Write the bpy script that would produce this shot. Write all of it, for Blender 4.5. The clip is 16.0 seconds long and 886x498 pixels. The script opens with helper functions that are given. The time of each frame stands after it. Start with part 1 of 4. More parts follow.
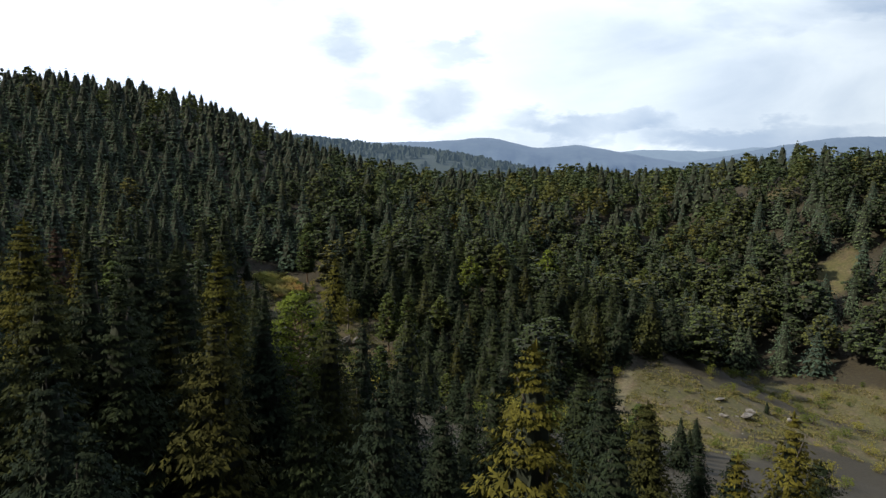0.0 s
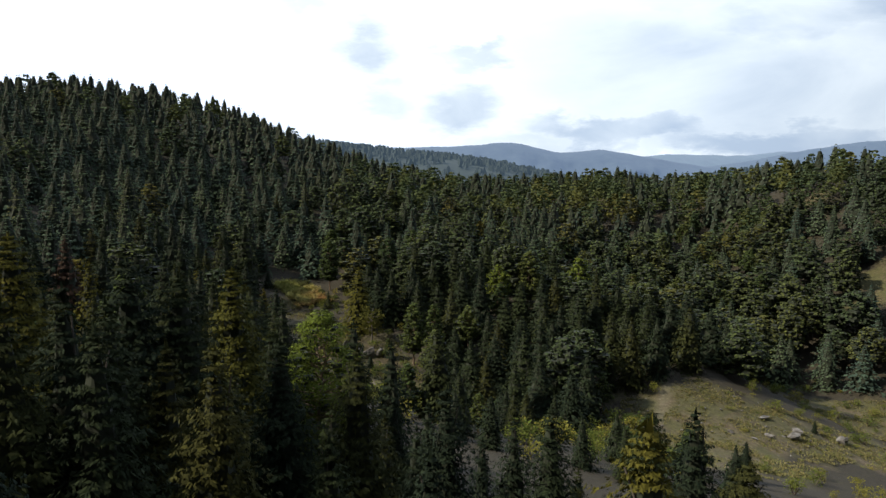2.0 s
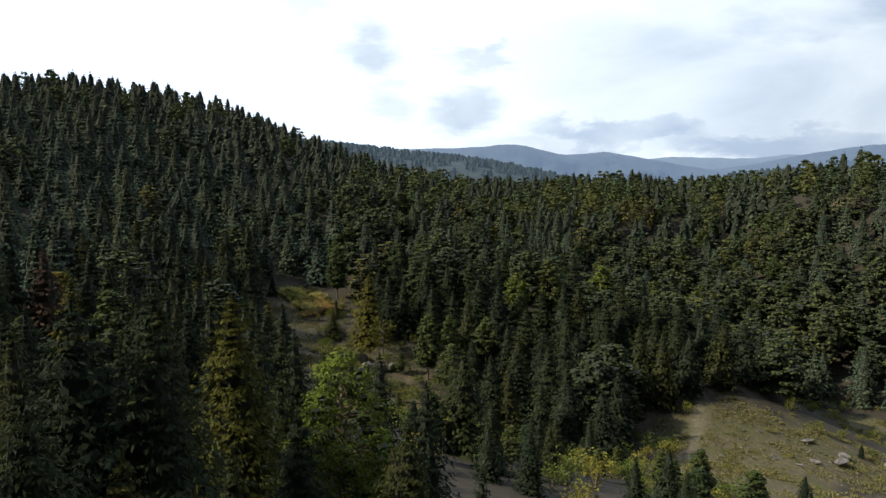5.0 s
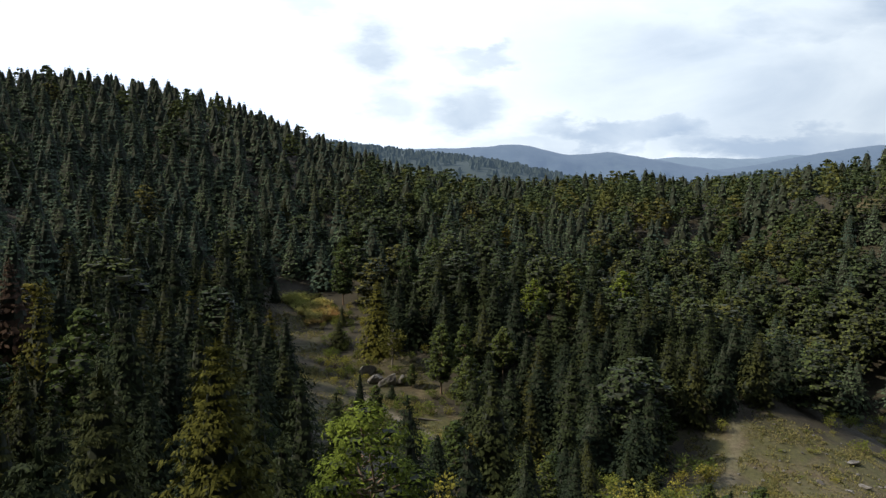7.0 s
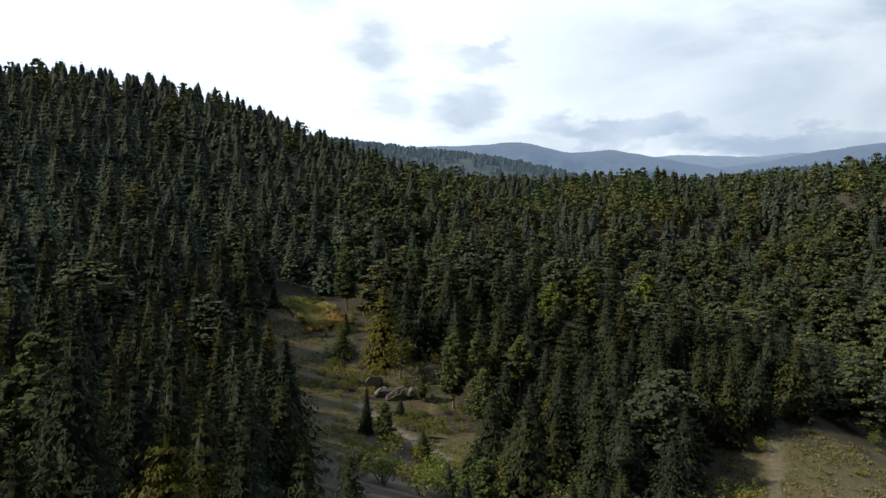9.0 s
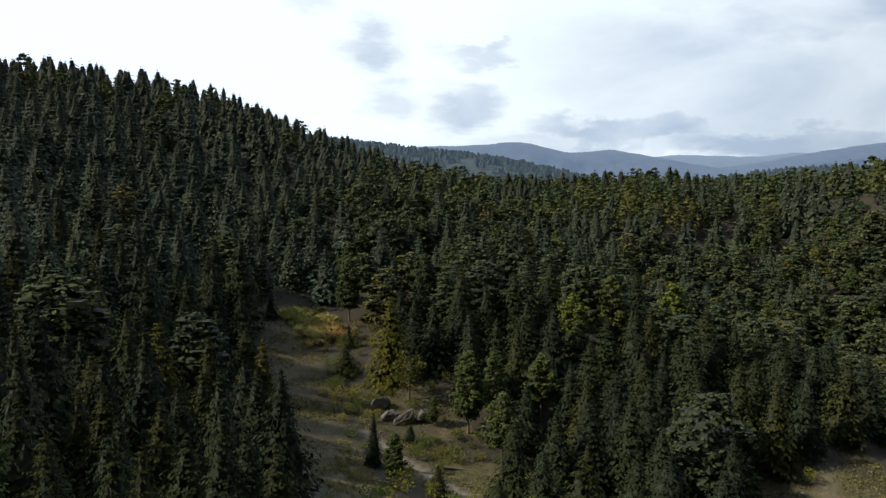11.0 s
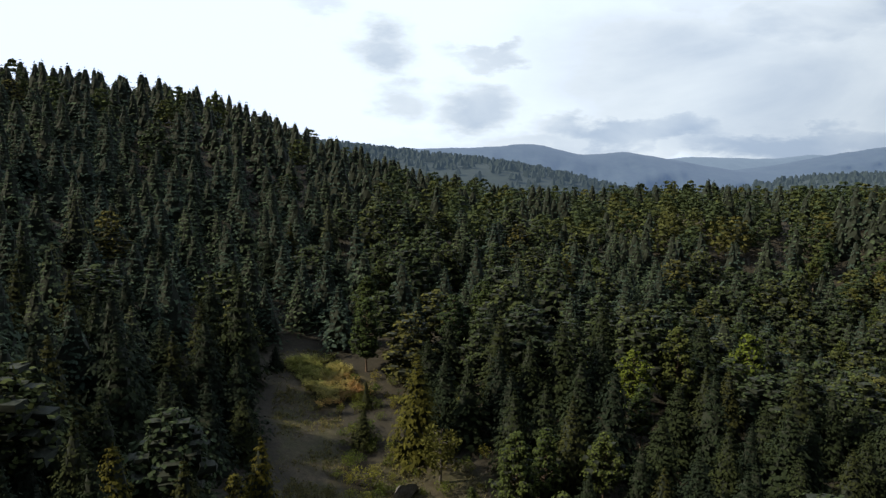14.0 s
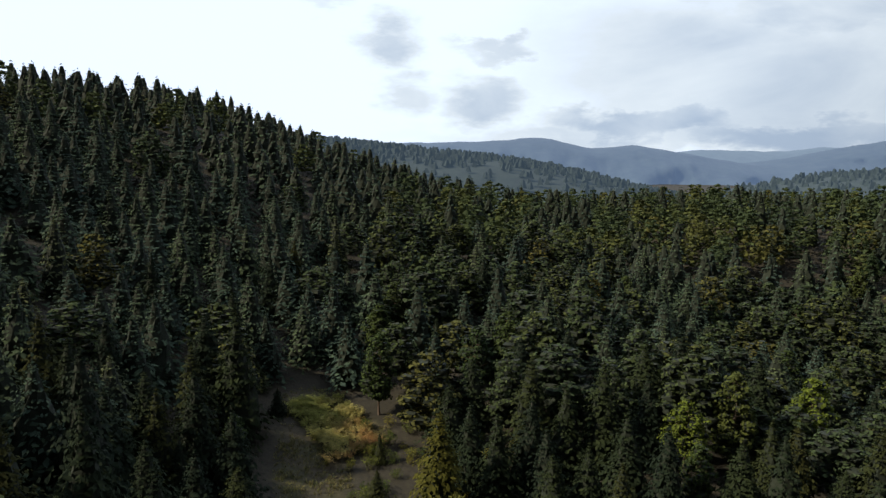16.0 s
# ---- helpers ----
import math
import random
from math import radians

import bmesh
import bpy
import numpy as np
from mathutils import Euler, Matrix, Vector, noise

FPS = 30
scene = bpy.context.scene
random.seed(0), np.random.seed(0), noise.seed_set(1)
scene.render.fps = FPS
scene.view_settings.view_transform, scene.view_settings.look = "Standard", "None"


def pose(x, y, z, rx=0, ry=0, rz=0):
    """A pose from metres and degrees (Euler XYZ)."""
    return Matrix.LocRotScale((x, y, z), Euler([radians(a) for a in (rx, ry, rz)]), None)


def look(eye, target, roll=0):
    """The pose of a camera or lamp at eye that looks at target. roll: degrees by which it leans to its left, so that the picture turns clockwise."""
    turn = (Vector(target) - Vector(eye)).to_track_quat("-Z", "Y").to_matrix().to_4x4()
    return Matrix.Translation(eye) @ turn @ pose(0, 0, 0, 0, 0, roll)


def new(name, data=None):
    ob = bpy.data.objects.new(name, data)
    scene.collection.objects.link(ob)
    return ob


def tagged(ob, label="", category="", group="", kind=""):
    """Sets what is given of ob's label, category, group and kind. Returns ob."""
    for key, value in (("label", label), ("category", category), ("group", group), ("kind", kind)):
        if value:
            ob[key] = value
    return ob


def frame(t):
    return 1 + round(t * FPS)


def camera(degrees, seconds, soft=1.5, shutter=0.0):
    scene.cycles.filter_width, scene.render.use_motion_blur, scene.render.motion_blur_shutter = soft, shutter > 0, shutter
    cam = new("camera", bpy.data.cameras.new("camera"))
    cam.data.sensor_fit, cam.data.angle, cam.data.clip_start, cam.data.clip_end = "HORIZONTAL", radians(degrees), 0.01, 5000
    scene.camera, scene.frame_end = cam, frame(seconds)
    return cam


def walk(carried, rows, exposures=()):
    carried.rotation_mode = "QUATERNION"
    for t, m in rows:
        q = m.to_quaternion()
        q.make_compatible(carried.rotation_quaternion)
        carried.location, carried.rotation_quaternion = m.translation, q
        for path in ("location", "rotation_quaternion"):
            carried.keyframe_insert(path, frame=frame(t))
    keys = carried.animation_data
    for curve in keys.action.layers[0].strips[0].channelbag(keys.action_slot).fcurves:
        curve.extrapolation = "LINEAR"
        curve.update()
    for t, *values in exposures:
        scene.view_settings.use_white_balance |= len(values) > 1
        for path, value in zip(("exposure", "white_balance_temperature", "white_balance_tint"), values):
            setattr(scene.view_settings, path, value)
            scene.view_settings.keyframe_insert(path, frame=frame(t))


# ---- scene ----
cam = camera(65.5, 16.0, soft=1.4)
PATH = [
    (0, (2.479, -0.346, 39.498), (2.448, 1.64, 39.263), 0.3),
    (0.5, (2.231, 1.188, 39.457), (2.178, 3.174, 39.227), 0.2),
    (1, (1.857, 2.835, 39.515), (1.788, 4.821, 39.288), 0.1),
    (1.5, (1.375, 4.707, 39.551), (1.294, 6.692, 39.325), 0.1),
    (2, (0.807, 7.008, 39.544), (0.713, 8.994, 39.323), 0.2),
    (2.5, (0.253, 9.155, 39.615), (0.149, 11.14, 39.393), 0.3),
    (3, (-0.367, 11.124, 39.663), (-0.474, 13.109, 39.443), 0.4),
    (3.5, (-0.986, 12.77, 39.683), (-1.091, 14.756, 39.464), 0.4),
    (4, (-1.641, 14.401, 39.69), (-1.744, 16.387, 39.474), 0.4),
    (6.5, (-5.865, 27.475, 39.614), (-5.969, 29.46, 39.397), 0.5),
    (7, (-6.604, 30.351, 39.48), (-6.714, 32.336, 39.264), 0.5),
    (7.5, (-7.278, 32.97, 39.353), (-7.392, 34.955, 39.136), 0.5),
    (8, (-8.076, 36.141, 39.236), (-8.19, 38.126, 39.017), 0.5),
    (10.5, (-12.738, 52.18, 39.108), (-12.843, 54.165, 38.885), 0.5),
    (11, (-13.568, 56.02, 39.355), (-13.676, 58.005, 39.133), 0.5),
    (11.5, (-14.438, 59.733, 40.02), (-14.55, 61.718, 39.797), 0.6),
    (12, (-15.403, 63.676, 40.64), (-15.518, 65.661, 40.419), 0.6),
    (12.5, (-16.456, 67.599, 41.498), (-16.574, 69.584, 41.279), 0.7),
    (13, (-17.522, 72.242, 42.716), (-17.648, 74.226, 42.498), 0.6),
    (13.5, (-18.862, 76.638, 43.804), (-18.992, 78.622, 43.587), 0.6),
    (14, (-20.063, 81.434, 45.283), (-20.2, 83.417, 45.063), 0.6),
    (14.5, (-21.183, 85.801, 46.786), (-21.327, 87.783, 46.561), 0.6),
    (15, (-22.154, 90.338, 48.163), (-22.306, 92.32, 47.935), 0.5),
    (15.5, (-23.209, 94.606, 49.539), (-23.365, 96.587, 49.305), 0.5),
    (16, (-24.244, 98.746, 50.598), (-24.401, 100.726, 50.358), 0.4),
]
walk(cam, [(t, look(eye, target, roll)) for t, eye, target, roll in PATH], [(0.0, 0.08), (7.5, 0.0), (16.0, -0.2)])

# ---- light ----
SUN_FROM = Vector((-0.74, -0.18, 0.62)).normalized()
sun_data = bpy.data.lights.new("sun", "SUN")
sun_data.energy, sun_data.angle, sun_data.color = 5.0, radians(2.0), (1.0, 0.9, 0.72)
sun = new("sun", sun_data)
sun.matrix_world = look(SUN_FROM * 900, (0, 0, 0))


def node(tree, kind, at=None, **values):
    n = tree.nodes.new(kind)
    for key, value in values.items():
        n.inputs[key.replace("_", " ")].default_value = value
    return n


def build_world():
    """A bright hazy sky: Nishita light above, with broken white and grey cloud."""
    world = bpy.data.worlds.new("sky")
    world.use_nodes = True
    scene.world = world
    t = world.node_tree
    t.nodes.clear()
    L = t.links.new
    coord = t.nodes.new("ShaderNodeTexCoord")
    sky = t.nodes.new("ShaderNodeTexSky")
    sky.sky_type, sky.sun_disc = "NISHITA", False
    sky.sun_elevation, sky.sun_rotation = math.asin(SUN_FROM.z), math.atan2(SUN_FROM.x, SUN_FROM.y)
    scaled = t.nodes.new("ShaderNodeMix")
    scaled.data_type, scaled.blend_type = "RGBA", "MULTIPLY"
    scaled.inputs[0].default_value = 1.0
    L(sky.outputs[0], scaled.inputs[6])
    scaled.inputs[7].default_value = (0.1, 0.1, 0.1, 1)
    # clouds stretched towards the horizon
    stretch = t.nodes.new("ShaderNodeMapping")
    stretch.inputs["Scale"].default_value = (1.0, 1.0, 2.6)
    stretch.inputs["Location"].default_value = (0.37, 0.0, 0.11)
    L(coord.outputs["Generated"], stretch.inputs[0])
    puff = node(t, "ShaderNodeTexNoise", Scale=3.4, Detail=7.0, Roughness=0.52, Distortion=0.35)
    L(stretch.outputs[0], puff.inputs["Vector"])
    edge = node(t, "ShaderNodeTexNoise", Scale=9.0, Detail=5.0, Roughness=0.6)
    L(stretch.outputs[0], edge.inputs["Vector"])
    warp = t.nodes.new("ShaderNodeVectorMath")
    warp.operation = "MULTIPLY_ADD"
    L(edge.outputs["Color"], warp.inputs[0])
    warp.inputs[1].default_value = (0.11, 0.11, 0.11)
    warp.inputs[2].default_value = (-0.055, -0.055, -0.055)
    moved = t.nodes.new("ShaderNodeVectorMath")
    L(coord.outputs["Generated"], moved.inputs[0])
    L(warp.outputs[0], moved.inputs[1])
    # grey undersides of a few cloud banks: azimuth, elevation, half width, half height (degrees), depth
    total = None
    for az, el, w, h, deep in CLOUDS:
        a, e = radians(az), radians(el)
        centre = Vector((math.sin(a) * math.cos(e), math.cos(a) * math.cos(e), math.sin(e)))
        off = t.nodes.new("ShaderNodeVectorMath")
        off.operation = "SUBTRACT"
        L(moved.outputs[0], off.inputs[0])
        off.inputs[1].default_value = centre
        turn = t.nodes.new("ShaderNodeMapping")
        turn.inputs["Rotation"].default_value = (0, 0, a)
        turn.inputs["Scale"].default_value = (1 / math.tan(radians(w)), 1.0, 1 / math.tan(radians(h)))
        L(off.outputs[0], turn.inputs[0])
        length = t.nodes.new("ShaderNodeVectorMath")
        length.operation = "LENGTH"
        L(turn.outputs[0], length.inputs[0])
        soft = t.nodes.new("ShaderNodeMapRange")
        soft.interpolation_type = "SMOOTHSTEP"
        soft.inputs[1].default_value, soft.inputs[2].default_value = 1.25, 0.35
        soft.inputs[3].default_value, soft.inputs[4].default_value = 0.0, deep
        L(length.outputs["Value"], soft.inputs[0])
        if total is None:
            total = soft.outputs[0]
        else:
            add = t.nodes.new("ShaderNodeMath")
            add.operation = "MAXIMUM"
            L(total, add.inputs[0])
            L(soft.outputs[0], add.inputs[1])
            total = add.outputs[0]
    thick = t.nodes.new("ShaderNodeMath")
    thick.operation = "MULTIPLY"
    mod = t.nodes.new("ShaderNodeMapRange")
    mod.inputs[1].default_value, mod.inputs[2].default_value = 0.33, 0.62
    mod.inputs[3].default_value, mod.inputs[4].default_value = 0.35, 1.15
    L(puff.outputs[0], mod.inputs[0])
    L(total, thick.inputs[0])
    L(mod.outputs[0], thick.inputs[1])
    ramp = t.nodes.new("ShaderNodeValToRGB")
    ramp.color_ramp.elements[0].position, ramp.color_ramp.elements[0].color = 0.0, CLOUD_BRIGHT
    ramp.color_ramp.elements[1].position, ramp.color_ramp.elements[1].color = 1.0, (0.44, 0.56, 0.74, 1)
    mid = ramp.color_ramp.elements.new(0.35)
    mid.color = (0.84, 0.94, 1.04, 1)
    L(thick.outputs[0], ramp.inputs[0])
    cover = t.nodes.new("ShaderNodeMix")
    cover.data_type = "RGBA"
    L(scaled.outputs[2], cover.inputs[6])
    L(ramp.outputs[0], cover.inputs[7])
    # the sky behind the view is dimmed to deepen the shade on the trees
    facing = t.nodes.new("ShaderNodeVectorMath")
    facing.operation = "DOT_PRODUCT"
    L(coord.outputs["Generated"], facing.inputs[0])
    facing.inputs[1].default_value = Vector((-0.25, 0.8, 0.35)).normalized()
    fall = t.nodes.new("ShaderNodeMapRange")
    fall.inputs[1].default_value, fall.inputs[2].default_value = -0.3, 0.8
    fall.inputs[3].default_value, fall.inputs[4].default_value = 0.05, 1.06
    L(facing.outputs["Value"], fall.inputs[0])
    veil = t.nodes.new("ShaderNodeMapRange")
    veil.inputs[1].default_value, veil.inputs[2].default_value = -0.4, 0.5
    veil.inputs[3].default_value, veil.inputs[4].default_value = 0.45, 0.95
    L(facing.outputs["Value"], veil.inputs[0])
    L(veil.outputs[0], cover.inputs[0])
    back = t.nodes.new("ShaderNodeBackground")
    L(cover.outputs[2], back.inputs[0])
    strength = t.nodes.new("ShaderNodeMath")
    strength.operation = "MULTIPLY"
    strength.inputs[1].default_value = SKY_LEVEL
    L(fall.outputs[0], strength.inputs[0])
    L(strength.outputs[0], back.inputs[1])
    out = t.nodes.new("ShaderNodeOutputWorld")
    L(back.outputs[0], out.inputs[0])


SKY_LEVEL = 1.0
CLOUD_BRIGHT = (1.03, 1.18, 1.45, 1)
CLOUDS = [
    (-8.7, 9.7, 2.9, 2.2, 0.75),
    (-7.4, 5.6, 2.4, 1.9, 0.55),
    (-1.2, 5.3, 4.2, 2.4, 0.75),
    (-0.5, 9.4, 3.2, 0.8, 0.5),
    (-14.5, 13.4, 2.5, 1.0, 0.45),
    (11.0, 3.4, 8.5, 1.7, 0.85),
    (23.0, 2.2, 12.0, 1.8, 0.85),
    (12.8, 7.0, 3.0, 1.2, 0.5),
    (25.0, 12.0, 9.0, 2.8, 0.9),
    (30.0, 5.6, 6.0, 1.8, 0.45),
    (16.0, 13.8, 7.0, 1.8, 0.5),
    (32.0, 13.0, 8.0, 4.0, 1.1),
    (28.0, 8.0, 24.0, 9.0, 0.62),
    (16.0, 2.0, 22.0, 1.6, 0.5),
]
build_world()

# ---- the lie of the land ----
BASE = 12.8
LANDFORMS = [  # east, north, height, radius
    (-212, 413, 63.5, 105), (120, 180, -40.6, 70), (-30, 185, -23.8, 45), (-300, 120, 51.5, 110),
    (-90, 275, -9.2, 45), (75, 290, -17.5, 45), (97, 40, -12.4, 70), (-90, 483, -3.7, 70),
    (60, 200, 9.5, 28), (213, 367, 18.1, 70), (-10, 220, 10.6, 28), (-90, -53, 17.8, 70),
    (73, 483, 6.3, 70), (-300, 367, 4.0, 70), (-50, 240, -4.6, 28), (20, 160, -6.6, 28),
    (120, 340, -13.0, 28), (100, 240, -8.1, 28), (213, 87, -18.2, 70), (287, 560, 7.9, 110),
    (-200, 390, -3.0, 28), (170, 350, 9.5, 28), (70, 420, 5.2, 28), (-15, 350, -4.3, 45),
]
def height(x, y):
    """Ground height in metres; takes numbers or arrays."""
    x, y = np.asarray(x, float), np.asarray(y, float)
    z = np.full(np.broadcast(x, y).shape, BASE)
    for cx, cy, a, r in LANDFORMS:
        z = z + a * np.exp(-((x - cx) ** 2 + (y - cy) ** 2) / (2 * r * r))
    return z - 32 * np.clip((y - 560) / 200, 0, 1)


CLEARINGS = {  # east, north, radius along, radius across, turn in degrees
    "field": (62, 168, 25, 16, 8), "field_lower": (50, 147, 20, 15, 0), "field_lane": (104, 172, 32, 13, -6),
    "slope_top": (-62, 233, 6, 5, 60), "slope": (-54, 206, 28, 6, 108), "slope_foot": (-41, 171, 20, 7, 114), "slope_low": (-30, 150, 15, 5, 110),
    "ferns": (-51, 225, 9, 6, 125), "knoll": (-28, 189, 13, 9, 140), "track_side": (-17, 171, 15, 8, -25),
    "meadow": (118, 202, 24, 15, -20), "bank": (152, 272, 17, 7, 38), "upper_bank": (159, 343, 9, 4, 0), "far_patch": (70, 406, 6, 4, 0),
}


def open_ground(x, y, grow=0.0):
    """1 well inside a clearing, 0 in the woods, with ragged edges."""
    best = np.zeros(np.broadcast(x, y).shape)
    wob = 0.13 * np.sin(x * 0.43 + 1.3 * np.sin(y * 0.31)) + 0.1 * np.sin(y * 0.57 + 2.0 + np.sin(x * 0.8))
    for cx, cy, ra, rb, turn in CLEARINGS.values():
        c, s = math.cos(radians(turn)), math.sin(radians(turn))
        u = ((x - cx) * c + (y - cy) * s) / (ra + grow)
        v = (-(x - cx) * s + (y - cy) * c) / (rb + grow)
        best = np.maximum(best, np.clip((1.12 + wob - np.sqrt(u * u + v * v)) / 0.25, 0, 1))
    return best


# ---- materials ----
def material(name):
    m = bpy.data.materials.new(name)
    m.use_nodes = True
    return m, m.node_tree, m.node_tree.links.new, m.node_tree.nodes["Principled BSDF"]


def mix_colour(t, factor, a, b):
    n = t.nodes.new("ShaderNodeMix")
    n.data_type = "RGBA"
    for value, slot in ((factor, 0), (a, 6), (b, 7)):
        if isinstance(value, (int, float, tuple)):
            n.inputs[slot].default_value = value
        else:
            t.links.new(value, n.inputs[slot])
    return n.outputs[2]


def ramp_of(t, value, *stops):
    n = t.nodes.new("ShaderNodeValToRGB")
    while len(n.color_ramp.elements) < len(stops):
        n.color_ramp.elements.new(0.5)
    for e, (at, colour) in zip(n.color_ramp.elements, stops):
        e.position, e.color = at, (*colour, 1)
    t.links.new(value, n.inputs[0])
    return n.outputs[0]


def needles(name, stops, per_object, haze=None, through_light=0.13):
    """Foliage: colour by tree (stops), each spray a little lighter or darker, some light let through."""
    m, t, L, bsdf = material(name)
    if per_object:
        value = t.nodes.new("ShaderNodeObjectInfo").outputs["Random"]
    else:
        a = t.nodes.new("ShaderNodeAttribute")
        a.attribute_name = "tint"
        value = a.outputs["Fac"]
    colour = ramp_of(t, value, *stops)
    spray = t.nodes.new("ShaderNodeNewGeometry").outputs["Random Per Island"]
    lighter = ramp_of(t, spray, (0.0, (0.72, 0.72, 0.74)), (0.6, (1.0, 1.0, 1.0)), (1.0, (1.4, 1.36, 1.18)))
    n = t.nodes.new("ShaderNodeMix")
    n.data_type, n.blend_type = "RGBA", "MULTIPLY"
    n.inputs[0].default_value = 1.0
    L(colour, n.inputs[6])
    L(lighter, n.inputs[7])
    final = n.outputs[2]
    L(final, bsdf.inputs["Base Color"])
    bsdf.inputs["Roughness"].default_value = 0.8
    bsdf.inputs["Specular IOR Level"].default_value = 0.06
    glow = t.nodes.new("ShaderNodeBsdfTranslucent")
    L(final, glow.inputs[0])
    both = t.nodes.new("ShaderNodeMixShader")
    both.inputs[0].default_value = through_light
    L(bsdf.outputs[0], both.inputs[1])
    L(glow.outputs[0], both.inputs[2])
    L(both.outputs[0], t.nodes["Material Output"].inputs[0])
    return m


# Same fir colour twice: darkened for nearby shade, paled and blued for distant haze.
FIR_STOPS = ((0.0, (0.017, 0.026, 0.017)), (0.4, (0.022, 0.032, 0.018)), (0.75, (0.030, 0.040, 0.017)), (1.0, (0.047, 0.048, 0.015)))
HAZED_FIR_STOPS = ((0.0, (0.050, 0.078, 0.062)), (0.4, (0.062, 0.091, 0.062)), (0.8, (0.076, 0.103, 0.057)), (1.0, (0.106, 0.107, 0.047)))
# the woods' pines are tinted bluer than PINE_STOPS for that haze too
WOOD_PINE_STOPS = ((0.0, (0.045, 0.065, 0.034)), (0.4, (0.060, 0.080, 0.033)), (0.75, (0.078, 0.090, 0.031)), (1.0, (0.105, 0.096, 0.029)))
PINE_STOPS = ((0.0, (0.036, 0.058, 0.025)), (0.4, (0.054, 0.077, 0.025)), (0.75, (0.079, 0.094, 0.027)), (1.0, (0.126, 0.108, 0.023)))
FIR = needles("fir_needles", FIR_STOPS, True)
FIR_GOLD = needles("fir_needles_golden", ((0, (0.070, 0.072, 0.016)), (1, (0.095, 0.085, 0.017))), True)
FIR_RED = needles("fir_needles_red", ((0, (0.058, 0.038, 0.028)), (1, (0.065, 0.042, 0.03))), True)
PINE = needles("pine_needles", PINE_STOPS, True)
PINE_LIME = needles("pine_needles_lime", ((0, (0.10, 0.135, 0.022)), (1, (0.12, 0.15, 0.025))), True)
VALLEY_FIR = needles("valley_fir_needles", FIR_STOPS, False)
HAZED_FIR = needles("hazed_fir_needles", HAZED_FIR_STOPS, False)
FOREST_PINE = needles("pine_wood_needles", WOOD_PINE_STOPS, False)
LEAVES = needles("shrub_leaves", ((0, (0.08, 0.115, 0.03)), (0.5, (0.15, 0.175, 0.04)), (1, (0.25, 0.225, 0.05))), True, through_light=0.35)
BRACKEN = needles("bracken_fronds", ((0, (0.27, 0.28, 0.08)), (0.55, (0.38, 0.33, 0.12)), (1, (0.31, 0.17, 0.07))), False, through_light=0.3)
GRASS = needles("dry_grass", ((0, (0.16, 0.15, 0.06)), (0.5, (0.24, 0.21, 0.10)), (1, (0.13, 0.15, 0.05))), False, through_light=0.3)


def bark_material(name, dark, light):
    m, t, L, bsdf = material(name)
    grain = node(t, "ShaderNodeTexNoise", Scale=6.0, Detail=6.0)
    at = t.nodes.new("ShaderNodeMapping")
    at.inputs["Scale"].default_value = (4, 4, 0.7)
    L(t.nodes.new("ShaderNodeTexCoord").outputs["Object"], at.inputs[0])
    L(at.outputs[0], grain.inputs["Vector"])
    L(ramp_of(t, grain.outputs[0], (0.3, dark), (0.7, light)), bsdf.inputs["Base Color"])
    bump = node(t, "ShaderNodeBump", Strength=0.6, Distance=0.03)
    L(grain.outputs[0], bump.inputs["Height"])
    L(bump.outputs[0], bsdf.inputs["Normal"])
    bsdf.inputs["Roughness"].default_value = 0.9
    return m


BARK = bark_material("fir_bark", (0.05, 0.042, 0.036), (0.15, 0.13, 0.11))
PINE_BARK = bark_material("pine_bark", (0.08, 0.055, 0.04), (0.24, 0.17, 0.12))
# near-black green for the added crown cores: shade between boughs as a colour
CROWN_SHADE = bark_material("crown_shade", (0.012, 0.017, 0.009), (0.026, 0.034, 0.018))
DEAD_WOOD = bark_material("weathered_wood", (0.07, 0.06, 0.05), (0.2, 0.18, 0.155))


def rock_material():
    m, t, L, bsdf = material("grey_limestone")
    pos = t.nodes.new("ShaderNodeNewGeometry").outputs["Position"]
    big = node(t, "ShaderNodeTexNoise", Scale=0.6, Detail=8.0, Roughness=0.65)
    L(pos, big.inputs["Vector"])
    crack = node(t, "ShaderNodeTexVoronoi", Scale=1.4)
    crack.feature = "DISTANCE_TO_EDGE"
    L(pos, crack.inputs["Vector"])
    base = ramp_of(t, big.outputs[0], (0.3, (0.06, 0.055, 0.05)), (0.5, (0.15, 0.14, 0.13)), (0.72, (0.26, 0.25, 0.235)))
    lines = ramp_of(t, crack.outputs["Distance"], (0.0, (0.4, 0.4, 0.4)), (0.06, (1, 1, 1)))
    n = t.nodes.new("ShaderNodeMix")
    n.data_type, n.blend_type = "RGBA", "MULTIPLY"
    n.inputs[0].default_value = 0.8
    L(base, n.inputs[6])
    L(lines, n.inputs[7])
    L(n.outputs[2], bsdf.inputs["Base Color"])
    bump = node(t, "ShaderNodeBump", Strength=0.8, Distance=0.25)
    L(big.outputs[0], bump.inputs["Height"])
    L(bump.outputs[0], bsdf.inputs["Normal"])
    bsdf.inputs["Roughness"].default_value = 0.92
    return m


ROCK = rock_material()


